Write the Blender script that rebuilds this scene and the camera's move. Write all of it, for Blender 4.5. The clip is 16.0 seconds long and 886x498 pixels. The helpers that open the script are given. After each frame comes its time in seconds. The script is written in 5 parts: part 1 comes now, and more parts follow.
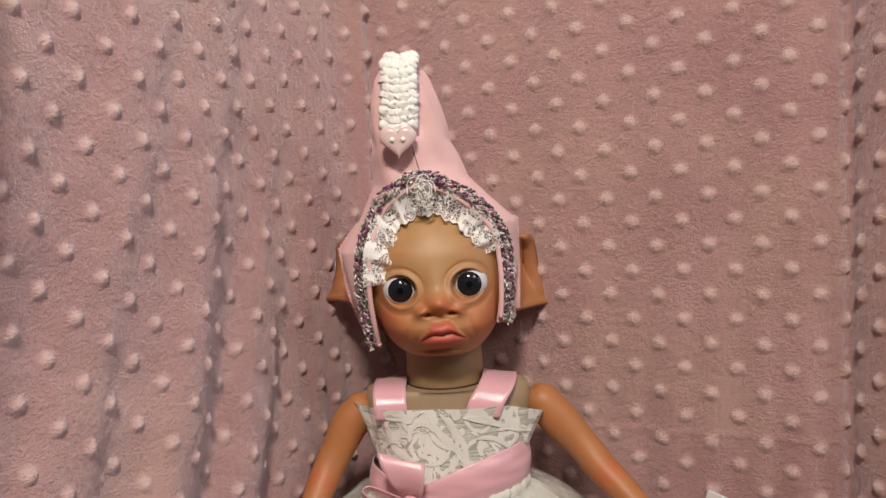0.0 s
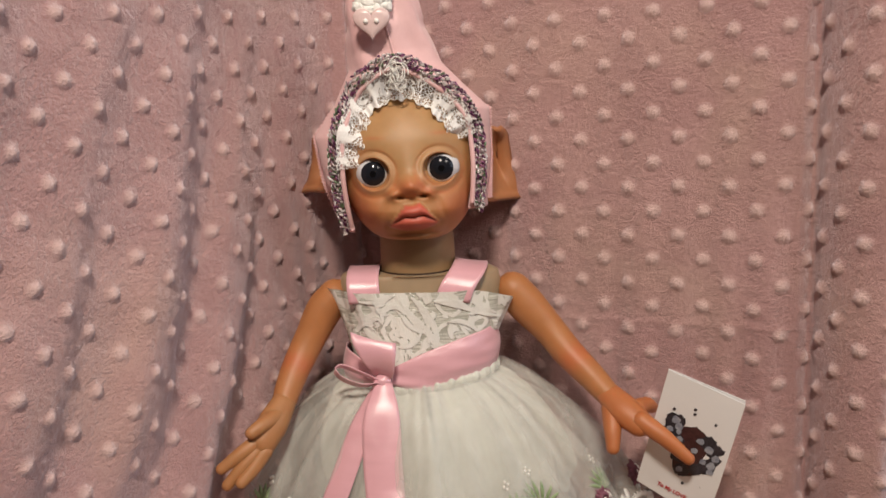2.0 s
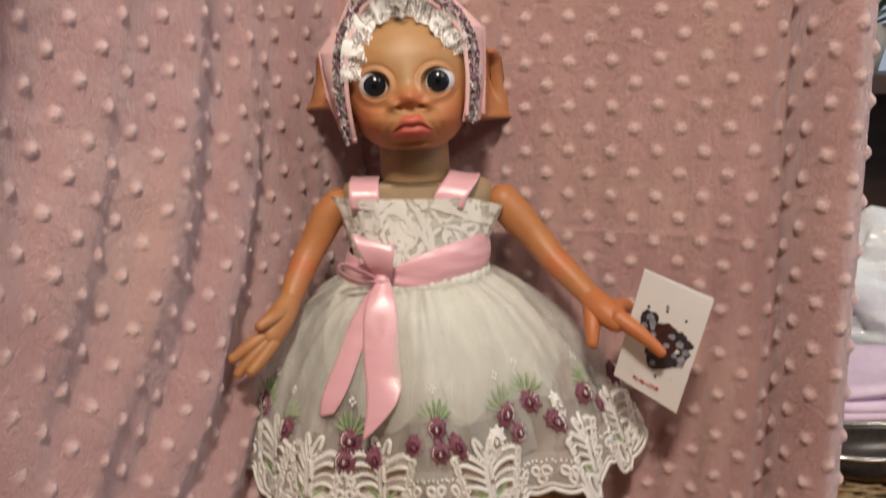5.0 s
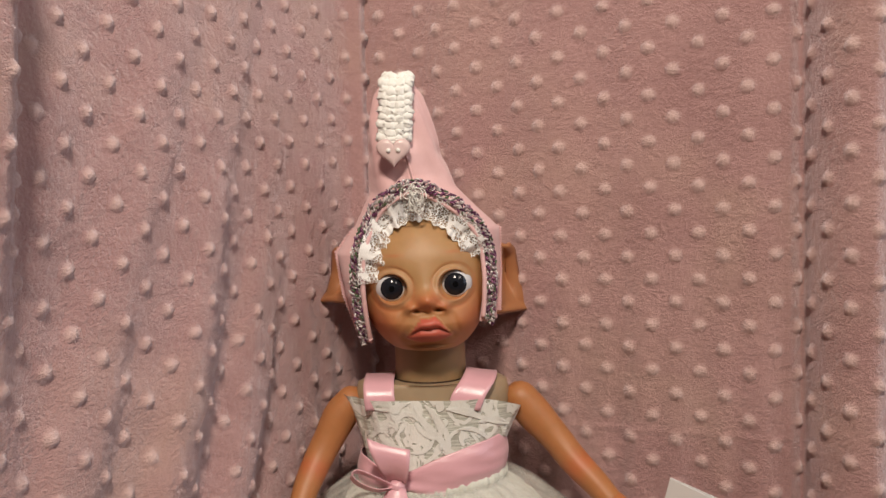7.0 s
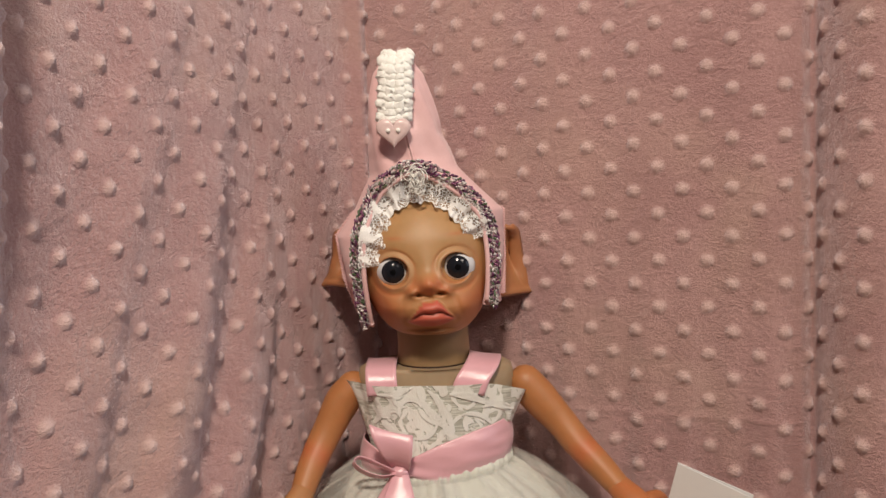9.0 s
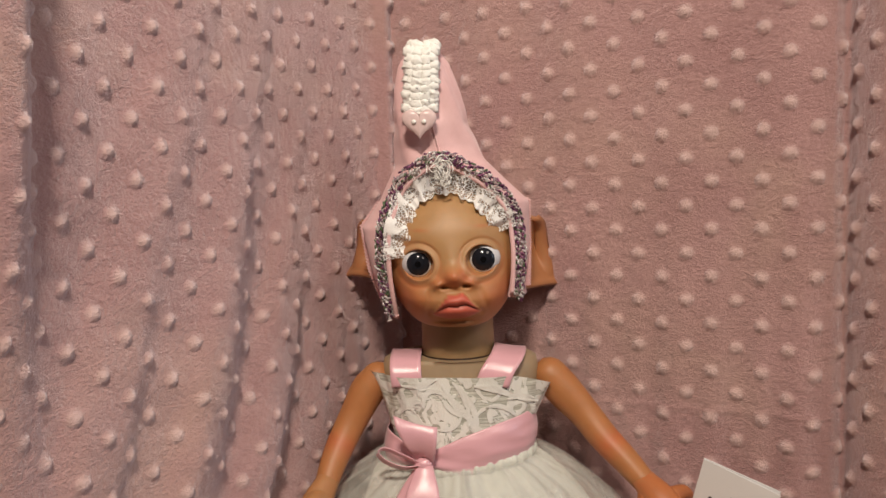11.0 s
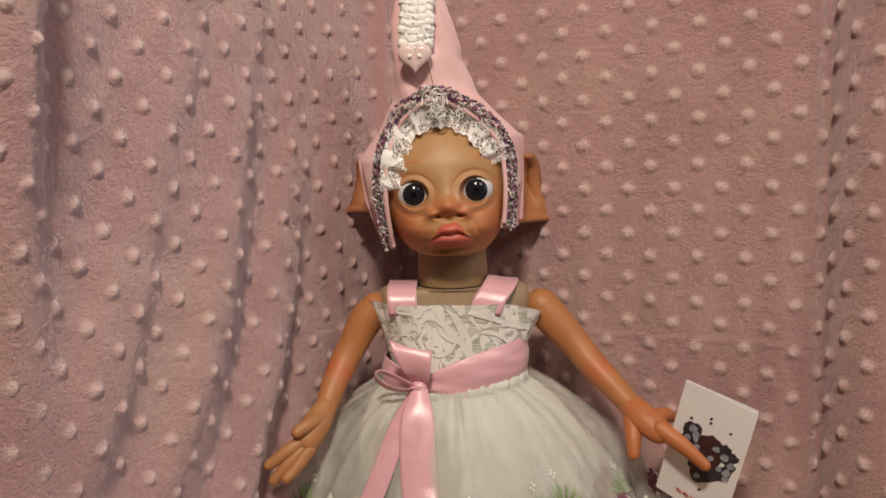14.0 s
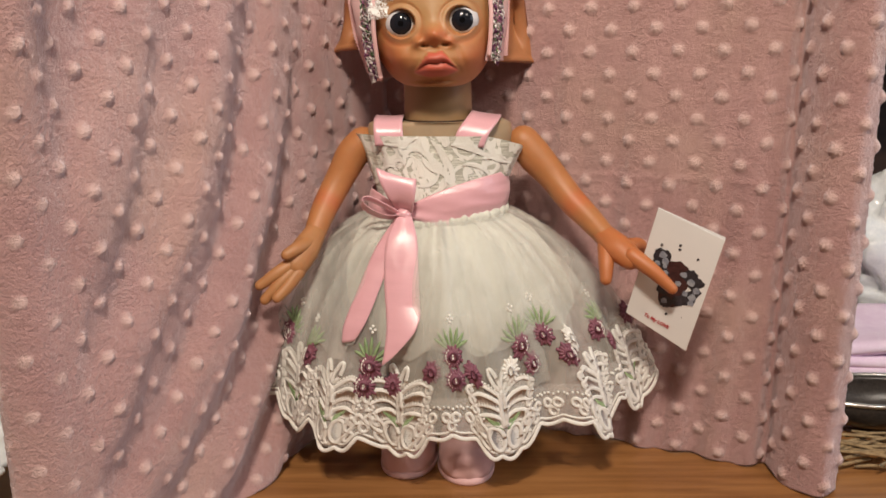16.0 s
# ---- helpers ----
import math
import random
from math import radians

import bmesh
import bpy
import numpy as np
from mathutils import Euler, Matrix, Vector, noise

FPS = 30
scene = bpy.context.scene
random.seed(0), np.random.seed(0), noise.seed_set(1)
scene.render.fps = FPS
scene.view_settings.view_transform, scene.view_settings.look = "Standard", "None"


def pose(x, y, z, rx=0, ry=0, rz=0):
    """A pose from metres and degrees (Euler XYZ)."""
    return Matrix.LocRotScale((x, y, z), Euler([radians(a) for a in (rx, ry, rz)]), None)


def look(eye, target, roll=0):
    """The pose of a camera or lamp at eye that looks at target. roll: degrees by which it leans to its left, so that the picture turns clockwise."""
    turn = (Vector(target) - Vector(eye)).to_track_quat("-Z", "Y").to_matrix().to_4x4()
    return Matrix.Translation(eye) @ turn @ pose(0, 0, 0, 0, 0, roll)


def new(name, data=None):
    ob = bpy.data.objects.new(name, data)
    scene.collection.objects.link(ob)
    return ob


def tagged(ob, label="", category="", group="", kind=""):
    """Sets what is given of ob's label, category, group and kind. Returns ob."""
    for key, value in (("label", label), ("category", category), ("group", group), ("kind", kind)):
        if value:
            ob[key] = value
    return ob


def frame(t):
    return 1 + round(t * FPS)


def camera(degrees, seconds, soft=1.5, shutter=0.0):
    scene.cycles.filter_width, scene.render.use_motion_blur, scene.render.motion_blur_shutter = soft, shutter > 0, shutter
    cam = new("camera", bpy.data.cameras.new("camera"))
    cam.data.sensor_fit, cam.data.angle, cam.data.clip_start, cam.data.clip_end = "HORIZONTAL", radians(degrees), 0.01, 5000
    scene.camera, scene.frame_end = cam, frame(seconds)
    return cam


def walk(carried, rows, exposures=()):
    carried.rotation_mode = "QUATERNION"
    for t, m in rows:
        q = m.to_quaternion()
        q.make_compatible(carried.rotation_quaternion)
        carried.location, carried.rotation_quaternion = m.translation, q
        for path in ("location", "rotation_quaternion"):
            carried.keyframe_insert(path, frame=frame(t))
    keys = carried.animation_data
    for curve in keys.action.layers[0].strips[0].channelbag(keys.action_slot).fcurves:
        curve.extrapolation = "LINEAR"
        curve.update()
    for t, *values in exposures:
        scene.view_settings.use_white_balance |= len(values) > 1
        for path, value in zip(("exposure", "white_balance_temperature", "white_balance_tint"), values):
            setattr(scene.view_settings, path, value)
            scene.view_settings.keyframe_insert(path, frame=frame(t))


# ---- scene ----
cam = camera(56.3, 16.0, shutter=0.5)
METRES, EYE, TILT, LEAN, TURN = 0.32, 0.432, -6.0, 3.0, 0.0
ROWS = [
    (0.0, 0.0, 0.0, 0.0, 0.0, 0.0, -0.0),
    (0.5, 0.0057, 0.006, -0.0162, -0.13, -0.81, -0.0),
    (1.0, 0.0244, -0.01, -0.0688, -0.67, -2.08, -0.01),
    (1.5, 0.0282, -0.0369, -0.1034, -0.92, -3.01, -0.44),
    (2.0, 0.0295, -0.0301, -0.1179, -0.9, -3.85, -0.68),
    (2.5, 0.0486, -0.0805, -0.1631, -0.75, -5.56, -0.56),
    (3.0, 0.0643, -0.1286, -0.2482, -0.66, -7.92, -1.18),
    (3.2, 0.0675, -0.172, -0.28, -0.46, -8.7, -1.0),
    (4.2, 0.05, -0.195, -0.298, -1.0, -9.4, -1.2),
    (5.3, 0.0128, -0.161, -0.173, -1.6, -3.3, -1.5),
    (5.5, 0.0034, -0.152, -0.1353, -1.86, -0.7, -1.5),
    (6.0, -0.0131, -0.1682, -0.0734, -1.58, 2.74, -1.53),
    (6.5, -0.0151, -0.1565, -0.0768, -1.32, 3.08, -1.63),
    (7.0, -0.0112, -0.1476, -0.0751, -1.19, 2.63, -1.35),
    (7.5, -0.0083, -0.1414, -0.073, -1.02, 2.31, -1.13),
    (8.0, -0.0086, -0.1409, -0.0721, -0.69, 1.9, -1.08),
    (8.5, -0.0032, -0.1297, -0.0691, -0.7, 1.64, -0.98),
    (9.0, -0.0008, -0.1095, -0.0704, -0.71, 1.3, -0.95),
    (11.5, -0.0072, -0.1017, -0.0503, 1.37, -0.18, -1.42),
    (12.0, -0.0052, -0.1038, -0.0548, 1.72, -0.4, -1.43),
    (12.5, 0.0019, -0.1257, -0.0648, 1.76, -0.36, -1.28),
    (13.0, 0.0088, -0.1565, -0.0895, 1.77, -0.4, -1.33),
    (13.5, 0.0128, -0.1733, -0.1207, 1.49, -1.01, -1.44),
    (14.0, 0.0177, -0.1717, -0.142, 1.16, -1.75, -1.47),
    (14.5, 0.0165, -0.1762, -0.1809, 0.77, -3.2, -1.59),
    (15.0, 0.0176, -0.1998, -0.2248, 0.8, -5.52, -1.96),
    (15.5, 0.0343, -0.2416, -0.2711, 0.83, -7.28, -2.32),
    (16.0, 0.0343, -0.2539, -0.3087, 0.45, -8.16, -2.52),
]
walk(cam, [(t, pose(0, 0, EYE, TILT, LEAN, TURN) @ pose(METRES * x, METRES * y, METRES * z, 90 + pitch, roll, yaw)) for t, x, y, z, yaw, pitch, roll in ROWS],
     [(0.0, -0.3, 6200, 10), (1.5, -0.3, 6300, 10), (3.0, -0.1, 6400, 10), (5.5, -0.2, 6450, 10), (7.0, -0.35, 6450, 10), (9.0, -0.35, 6500, 10), (12.5, -0.35, 6550, 10), (14.5, -0.4, 6600, 10), (15.0, -0.35, 6600, 10), (16.0, -0.05, 6600, 10)])

# ---- world and lights ----
world = bpy.data.worlds.new("room_world")
scene.world = world
world.use_nodes = True
world.node_tree.nodes["Background"].inputs[0].default_value = (0.75, 0.85, 1.0, 1)
world.node_tree.nodes["Background"].inputs[1].default_value = 0.5


def area_lamp(name, eye, target, watts, size, colour):
    data = bpy.data.lights.new(name, "AREA")
    data.energy, data.shape, data.size, data.size_y, data.color = watts, "RECTANGLE", size[0], size[1], colour
    ob = new(name, data)
    ob.matrix_world = look(eye, target)
    return ob


area_lamp("work_lamp_light", (-0.04, -0.40, 1.22), (0.0, 0.54, 0.25), 18.5, (0.16, 0.10), (1.0, 0.86, 0.71))
# unseen fill added on the right to brighten the blanket's left side
area_lamp("right_fill_light", (0.80, -0.50, 1.25), (0.0, 0.5, 0.2), 6.5, (0.40, 0.30), (1.0, 0.89, 0.78))
area_lamp("window_light", (1.94, -0.05, 0.78), (0.0, 0.5, 0.25), 7.0, (1.0, 1.0), (0.74, 0.84, 1.0))


# ---- materials ----
def mat(name, colour, rough=0.6, metal=0.0):
    m = bpy.data.materials.new(name)
    m.use_nodes = True
    b = m.node_tree.nodes["Principled BSDF"]
    b.inputs["Base Color"].default_value = (*colour, 1)
    b.inputs["Roughness"].default_value = rough
    b.inputs["Metallic"].default_value = metal
    return m


def N(m, kind, **values):
    n = m.node_tree.nodes.new(kind)
    for k, v in values.items():
        n.inputs[k.replace("_", " ")].default_value = v
    return n


def L(m, a, b):
    m.node_tree.links.new(a, b)


def bsdf(m):
    return m.node_tree.nodes["Principled BSDF"]


def coords(m, scale=(1, 1, 1), rot=(0, 0, 0)):
    c = m.node_tree.nodes.new("ShaderNodeTexCoord")
    p = m.node_tree.nodes.new("ShaderNodeMapping")
    p.inputs["Scale"].default_value = scale
    p.inputs["Rotation"].default_value = rot
    L(m, c.outputs["Object"], p.inputs["Vector"])
    return p.outputs["Vector"]


def vary(m, low, high, scale=60, scale2=900, detail=4, stretch=(1, 1, 1), bump=0.3, bump_dist=0.0006):
    """Colour that drifts between two tones, and fine relief."""
    v = coords(m, stretch)
    a = N(m, "ShaderNodeTexNoise", Scale=scale, Detail=detail, Roughness=0.6)
    b = N(m, "ShaderNodeTexNoise", Scale=scale2, Detail=3.0, Roughness=0.7)
    L(m, v, a.inputs["Vector"]), L(m, v, b.inputs["Vector"])
    mix = m.node_tree.nodes.new("ShaderNodeMath")
    mix.operation = "MULTIPLY_ADD"
    mix.inputs[1].default_value = 0.6
    L(m, a.outputs["Fac"], mix.inputs[0])
    half = m.node_tree.nodes.new("ShaderNodeMath")
    half.operation = "MULTIPLY"
    half.inputs[1].default_value = 0.4
    L(m, b.outputs["Fac"], half.inputs[0]), L(m, half.outputs[0], mix.inputs[2])
    ramp = m.node_tree.nodes.new("ShaderNodeValToRGB")
    ramp.color_ramp.elements[0].position, ramp.color_ramp.elements[1].position = 0.32, 0.68
    ramp.color_ramp.elements[0].color, ramp.color_ramp.elements[1].color = (*low, 1), (*high, 1)
    L(m, mix.outputs[0], ramp.inputs["Fac"]), L(m, ramp.outputs["Color"], bsdf(m).inputs["Base Color"])
    bp = N(m, "ShaderNodeBump", Strength=bump, Distance=bump_dist)
    L(m, b.outputs["Fac"], bp.inputs["Height"]), L(m, bp.outputs["Normal"], bsdf(m).inputs["Normal"])
    return ramp


def make_fleece():
    m = mat("pink_fleece", (0.6, 0.3, 0.3), 0.75)
    v = coords(m)
    big = N(m, "ShaderNodeTexNoise", Scale=14.0, Detail=3.0)
    nap = N(m, "ShaderNodeTexNoise", Scale=380.0, Detail=4.0, Roughness=0.7, Distortion=0.3)
    fine = N(m, "ShaderNodeTexNoise", Scale=1500.0, Detail=2.0)
    flat = coords(m, (1, 1, 1.5))
    L(m, v, big.inputs["Vector"]), L(m, flat, nap.inputs["Vector"]), L(m, flat, fine.inputs["Vector"])
    ramp = m.node_tree.nodes.new("ShaderNodeValToRGB")
    ramp.color_ramp.elements[0].position, ramp.color_ramp.elements[1].position = 0.3, 0.72
    ramp.color_ramp.elements[0].color, ramp.color_ramp.elements[1].color = (0.370, 0.204, 0.200, 1), (0.570, 0.352, 0.342, 1)
    s = m.node_tree.nodes.new("ShaderNodeMath")
    s.operation = "MULTIPLY_ADD"
    s.inputs[1].default_value = 0.55
    h = m.node_tree.nodes.new("ShaderNodeMath")
    h.operation = "MULTIPLY"
    h.inputs[1].default_value = 0.45
    L(m, big.outputs["Fac"], h.inputs[0]), L(m, nap.outputs["Fac"], s.inputs[0]), L(m, h.outputs[0], s.inputs[2])
    L(m, s.outputs[0], ramp.inputs["Fac"])
    clump = N(m, "ShaderNodeTexNoise", Scale=110.0, Detail=4.0, Distortion=0.4)
    L(m, v, clump.inputs["Vector"])
    # knobs are mixed paler: the light they catch is put into the colour
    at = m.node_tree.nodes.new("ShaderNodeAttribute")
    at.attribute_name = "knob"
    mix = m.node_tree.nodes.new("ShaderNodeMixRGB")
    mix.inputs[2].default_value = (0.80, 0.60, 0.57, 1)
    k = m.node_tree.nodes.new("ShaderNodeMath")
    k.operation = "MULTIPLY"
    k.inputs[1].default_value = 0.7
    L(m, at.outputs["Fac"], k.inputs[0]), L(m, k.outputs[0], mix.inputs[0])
    worn = N(m, "ShaderNodeTexNoise", Scale=8.0, Detail=4.0, Distortion=0.6)
    L(m, v, worn.inputs["Vector"])
    wr = m.node_tree.nodes.new("ShaderNodeMapRange")
    wr.inputs[1].default_value, wr.inputs[2].default_value, wr.inputs[4].default_value = 0.48, 0.70, 0.55
    L(m, worn.outputs["Fac"], wr.inputs[0])
    patch = m.node_tree.nodes.new("ShaderNodeMixRGB")
    patch.inputs[2].default_value = (0.55, 0.37, 0.315, 1)
    L(m, wr.outputs[0], patch.inputs[0]), L(m, ramp.outputs["Color"], patch.inputs[1])
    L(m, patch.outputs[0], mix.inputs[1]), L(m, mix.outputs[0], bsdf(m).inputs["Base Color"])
    add = m.node_tree.nodes.new("ShaderNodeMath")
    add.operation = "MULTIPLY_ADD"
    add.inputs[1].default_value = 0.35
    L(m, fine.outputs["Fac"], add.inputs[0]), L(m, nap.outputs["Fac"], add.inputs[2])
    top = m.node_tree.nodes.new("ShaderNodeMath")
    top.operation = "MULTIPLY_ADD"
    top.inputs[1].default_value = 0.9
    L(m, clump.outputs["Fac"], top.inputs[0]), L(m, add.outputs[0], top.inputs[2])
    bp = N(m, "ShaderNodeBump", Strength=0.85, Distance=0.0024)
    L(m, top.outputs[0], bp.inputs["Height"]), L(m, bp.outputs["Normal"], bsdf(m).inputs["Normal"])
    b = bsdf(m)
    b.inputs["Sheen Weight"].default_value = 1.0
    b.inputs["Sheen Roughness"].default_value = 0.42
    b.inputs["Sheen Tint"].default_value = (0.97, 0.92, 1.0, 1)
    b.inputs["Specular IOR Level"].default_value = 0.15
    return m


def make_wood():
    m = mat("oak_veneer", (0.3, 0.15, 0.06), 0.38)
    v = coords(m, (2.2, 30, 30))
    a = N(m, "ShaderNodeTexNoise", Scale=3.0, Detail=6.0, Roughness=0.62, Distortion=0.5)
    L(m, v, a.inputs["Vector"])
    f = N(m, "ShaderNodeTexNoise", Scale=40.0, Detail=3.0)
    L(m, v, f.inputs["Vector"])
    ramp = m.node_tree.nodes.new("ShaderNodeValToRGB")
    ramp.color_ramp.elements[0].position, ramp.color_ramp.elements[1].position = 0.3, 0.72
    ramp.color_ramp.elements[0].color, ramp.color_ramp.elements[1].color = (0.20, 0.082, 0.025, 1), (0.37, 0.175, 0.062, 1)
    L(m, a.outputs["Fac"], ramp.inputs["Fac"]), L(m, ramp.outputs["Color"], bsdf(m).inputs["Base Color"])
    bp = N(m, "ShaderNodeBump", Strength=0.15, Distance=0.0004)
    L(m, f.outputs["Fac"], bp.inputs["Height"]), L(m, bp.outputs["Normal"], bsdf(m).inputs["Normal"])
    return m


def make_skin():
    m = mat("painted_vinyl", (0.5, 0.3, 0.2), 0.5)
    at = m.node_tree.nodes.new("ShaderNodeAttribute")
    at.attribute_name = "paint"
    v = coords(m)
    n = N(m, "ShaderNodeTexNoise", Scale=120.0, Detail=5.0)
    L(m, v, n.inputs["Vector"])
    r = m.node_tree.nodes.new("ShaderNodeMapRange")
    r.inputs[3].default_value, r.inputs[4].default_value = 0.72, 0.92
    L(m, n.outputs["Fac"], r.inputs[0])
    x = m.node_tree.nodes.new("ShaderNodeVectorMath")
    x.operation = "SCALE"
    L(m, at.outputs["Color"], x.inputs[0]), L(m, r.outputs[0], x.inputs["Scale"])
    L(m, x.outputs[0], bsdf(m).inputs["Base Color"])
    f = N(m, "ShaderNodeTexNoise", Scale=1400.0, Detail=2.0)
    L(m, v, f.inputs["Vector"])
    bp = N(m, "ShaderNodeBump", Strength=0.12, Distance=0.0003)
    L(m, f.outputs["Fac"], bp.inputs["Height"]), L(m, bp.outputs["Normal"], bsdf(m).inputs["Normal"])
    bsdf(m).inputs["Subsurface Weight"].default_value = 0.12
    bsdf(m).inputs["Subsurface Radius"].default_value = (0.004, 0.0015, 0.0008)
    bsdf(m).inputs["Subsurface Scale"].default_value = 1.0
    return m


def sheer(name, colour, alpha, rough=0.6, pattern=None, scale=400.0, cut=0.5, stretch=(1, 1, 1), thin=0.0, soft=0.06):
    """A see-through cloth: partly open weave, with a pattern of denser and more open places."""
    m = mat(name, colour, rough)
    if pattern:
        v = coords(m, stretch)
        if pattern == "net":
            t = m.node_tree.nodes.new("ShaderNodeTexVoronoi")
            t.feature = "DISTANCE_TO_EDGE"
            t.inputs["Scale"].default_value = scale
            out = t.outputs["Distance"]
        elif pattern == "line":
            t = N(m, "ShaderNodeTexNoise", Scale=scale, Detail=2.0, Distortion=1.6)
            off = m.node_tree.nodes.new("ShaderNodeMath")
            off.operation = "SUBTRACT"
            off.inputs[1].default_value = 0.5
            size = m.node_tree.nodes.new("ShaderNodeMath")
            size.operation = "ABSOLUTE"
            L(m, t.outputs["Fac"], off.inputs[0]), L(m, off.outputs[0], size.inputs[0])
            out = size.outputs[0]
        else:
            t = N(m, "ShaderNodeTexNoise", Scale=scale, Detail=3.0, Distortion=1.0)
            out = t.outputs["Fac"]
        L(m, v, t.inputs["Vector"])
        r = m.node_tree.nodes.new("ShaderNodeMapRange")
        r.inputs[1].default_value, r.inputs[2].default_value = cut - soft, cut + soft
        if pattern != "noise":
            r.inputs[3].default_value, r.inputs[4].default_value = alpha, thin
        else:
            r.inputs[3].default_value, r.inputs[4].default_value = thin, alpha
        L(m, out, r.inputs[0]), L(m, r.outputs[0], bsdf(m).inputs["Alpha"])
        bp = N(m, "ShaderNodeBump", Strength=0.25, Distance=0.0004)
        L(m, r.outputs[0], bp.inputs["Height"]), L(m, bp.outputs["Normal"], bsdf(m).inputs["Normal"])
    else:
        bsdf(m).inputs["Alpha"].default_value = alpha
    return m


FLEECE, WOOD, SKIN = make_fleece(), make_wood(), make_skin()
FELT = mat("pink_felt", (0.72, 0.40, 0.41), 0.9)
vary(FELT, (0.68, 0.415, 0.42), (0.78, 0.52, 0.525), 70, 1600, bump=0.35)
FELT.node_tree.nodes["Principled BSDF"].inputs["Sheen Weight"].default_value = 0.25
SATIN = mat("pink_satin", (0.70, 0.38, 0.43), 0.30)
vary(SATIN, (0.66, 0.355, 0.405), (0.76, 0.43, 0.485), 25, 1800, stretch=(1, 1, 6), bump=0.12)
SATIN.node_tree.nodes["Principled BSDF"].inputs["Anisotropic"].default_value = 0.6
SATIN.node_tree.nodes["Principled BSDF"].inputs["Specular IOR Level"].default_value = 0.9
SATIN.node_tree.nodes["Principled BSDF"].inputs["Sheen Weight"].default_value = 0.2
COTTON = mat("white_lining", (0.80, 0.79, 0.73), 0.8)
vary(COTTON, (0.60, 0.61, 0.54), (0.69, 0.70, 0.63), 50, 1500)
TULLE = sheer("white_tulle", (0.80, 0.81, 0.75), 0.30, 0.5, "noise", 45.0, 0.5, (1, 1, 0.16), 0.16, 0.16)
BACK_TULLE = sheer("white_back_tulle", (0.88, 0.88, 0.83), 0.24, 0.55, "noise", 50.0, 0.5, (1, 1, 0.3), 0.09)
LACE = sheer("white_lace", (0.86, 0.85, 0.84), 1.0, 0.7, "net", 520.0, 0.085, (1, 1, 1), 0.14, 0.03)
lace_net = bsdf(LACE).inputs["Alpha"].links[0].from_socket
lace_bloom = N(LACE, "ShaderNodeTexNoise", Scale=95.0, Detail=1.0, Distortion=1.2)
lace_dense = N(LACE, "ShaderNodeMapRange")
lace_dense.inputs[1].default_value, lace_dense.inputs[2].default_value, lace_dense.inputs[4].default_value = 0.53, 0.57, 0.92
lace_top = N(LACE, "ShaderNodeMath")
lace_top.operation = "MAXIMUM"
L(LACE, coords(LACE), lace_bloom.inputs["Vector"]), L(LACE, lace_bloom.outputs["Fac"], lace_dense.inputs[0])
L(LACE, lace_net, lace_top.inputs[0]), L(LACE, lace_dense.outputs[0], lace_top.inputs[1]), L(LACE, lace_top.outputs[0], bsdf(LACE).inputs["Alpha"])
WEB = sheer("stitched_web", (0.86, 0.85, 0.82), 0.85, 0.7, "net", 620.0, 0.16, (1, 1, 1), 0.35)
HEM_NET = sheer("fine_lace_ground", (0.84, 0.83, 0.80), 0.45, 0.7, "net", 560.0, 0.10, (1, 1, 1), 0.10)
STITCH = mat("satin_stitch", (0.80, 0.80, 0.75), 0.42)
vary(STITCH, (0.78, 0.78, 0.73), (0.86, 0.86, 0.82), 260, 2400, stretch=(1, 1, 3), bump=0.2)
GREY_NET = mat("lace_cloth", (0.5, 0.5, 0.45), 0.5)
rib = N(GREY_NET, "ShaderNodeTexNoise", Scale=420.0, Detail=2.0)
L(GREY_NET, coords(GREY_NET, (0.12, 0.12, 3)), rib.inputs["Vector"])
rib_ramp = GREY_NET.node_tree.nodes.new("ShaderNodeValToRGB")
rib_ramp.color_ramp.elements[0].position, rib_ramp.color_ramp.elements[1].position = 0.40, 0.62
rib_ramp.color_ramp.elements[0].color, rib_ramp.color_ramp.elements[1].color = (0.42, 0.42, 0.36, 1), (0.74, 0.75, 0.68, 1)
L(GREY_NET, rib.outputs["Fac"], rib_ramp.inputs["Fac"])
leafy = N(GREY_NET, "ShaderNodeTexNoise", Scale=88.0, Detail=1.5, Roughness=0.4, Distortion=1.8)
L(GREY_NET, coords(GREY_NET, (1, 0.4, 0.8)), leafy.inputs["Vector"])
leafy_edge = N(GREY_NET, "ShaderNodeMapRange")
leafy_edge.inputs[1].default_value, leafy_edge.inputs[2].default_value = 0.455, 0.475
L(GREY_NET, leafy.outputs["Fac"], leafy_edge.inputs[0])
leafy_mix = GREY_NET.node_tree.nodes.new("ShaderNodeMixRGB")
leafy_mix.inputs[2].default_value = (0.84, 0.84, 0.79, 1)
L(GREY_NET, leafy_edge.outputs[0], leafy_mix.inputs[0]), L(GREY_NET, rib_ramp.outputs["Color"], leafy_mix.inputs[1])
L(GREY_NET, leafy_mix.outputs[0], bsdf(GREY_NET).inputs["Base Color"])
stitch_fine = N(GREY_NET, "ShaderNodeTexNoise", Scale=700.0, Detail=3.0)
stitch_sum = N(GREY_NET, "ShaderNodeMath")
stitch_sum.operation = "MULTIPLY_ADD"
stitch_sum.inputs[1].default_value = 0.6
L(GREY_NET, coords(GREY_NET, (1, 1, 0.5)), stitch_fine.inputs["Vector"])
L(GREY_NET, stitch_fine.outputs["Fac"], stitch_sum.inputs[0]), L(GREY_NET, leafy_edge.outputs[0], stitch_sum.inputs[2])
stitch_bump = N(GREY_NET, "ShaderNodeBump", Strength=0.7, Distance=0.0008)
L(GREY_NET, stitch_sum.outputs[0], stitch_bump.inputs["Height"]), L(GREY_NET, stitch_bump.outputs["Normal"], bsdf(GREY_NET).inputs["Normal"])
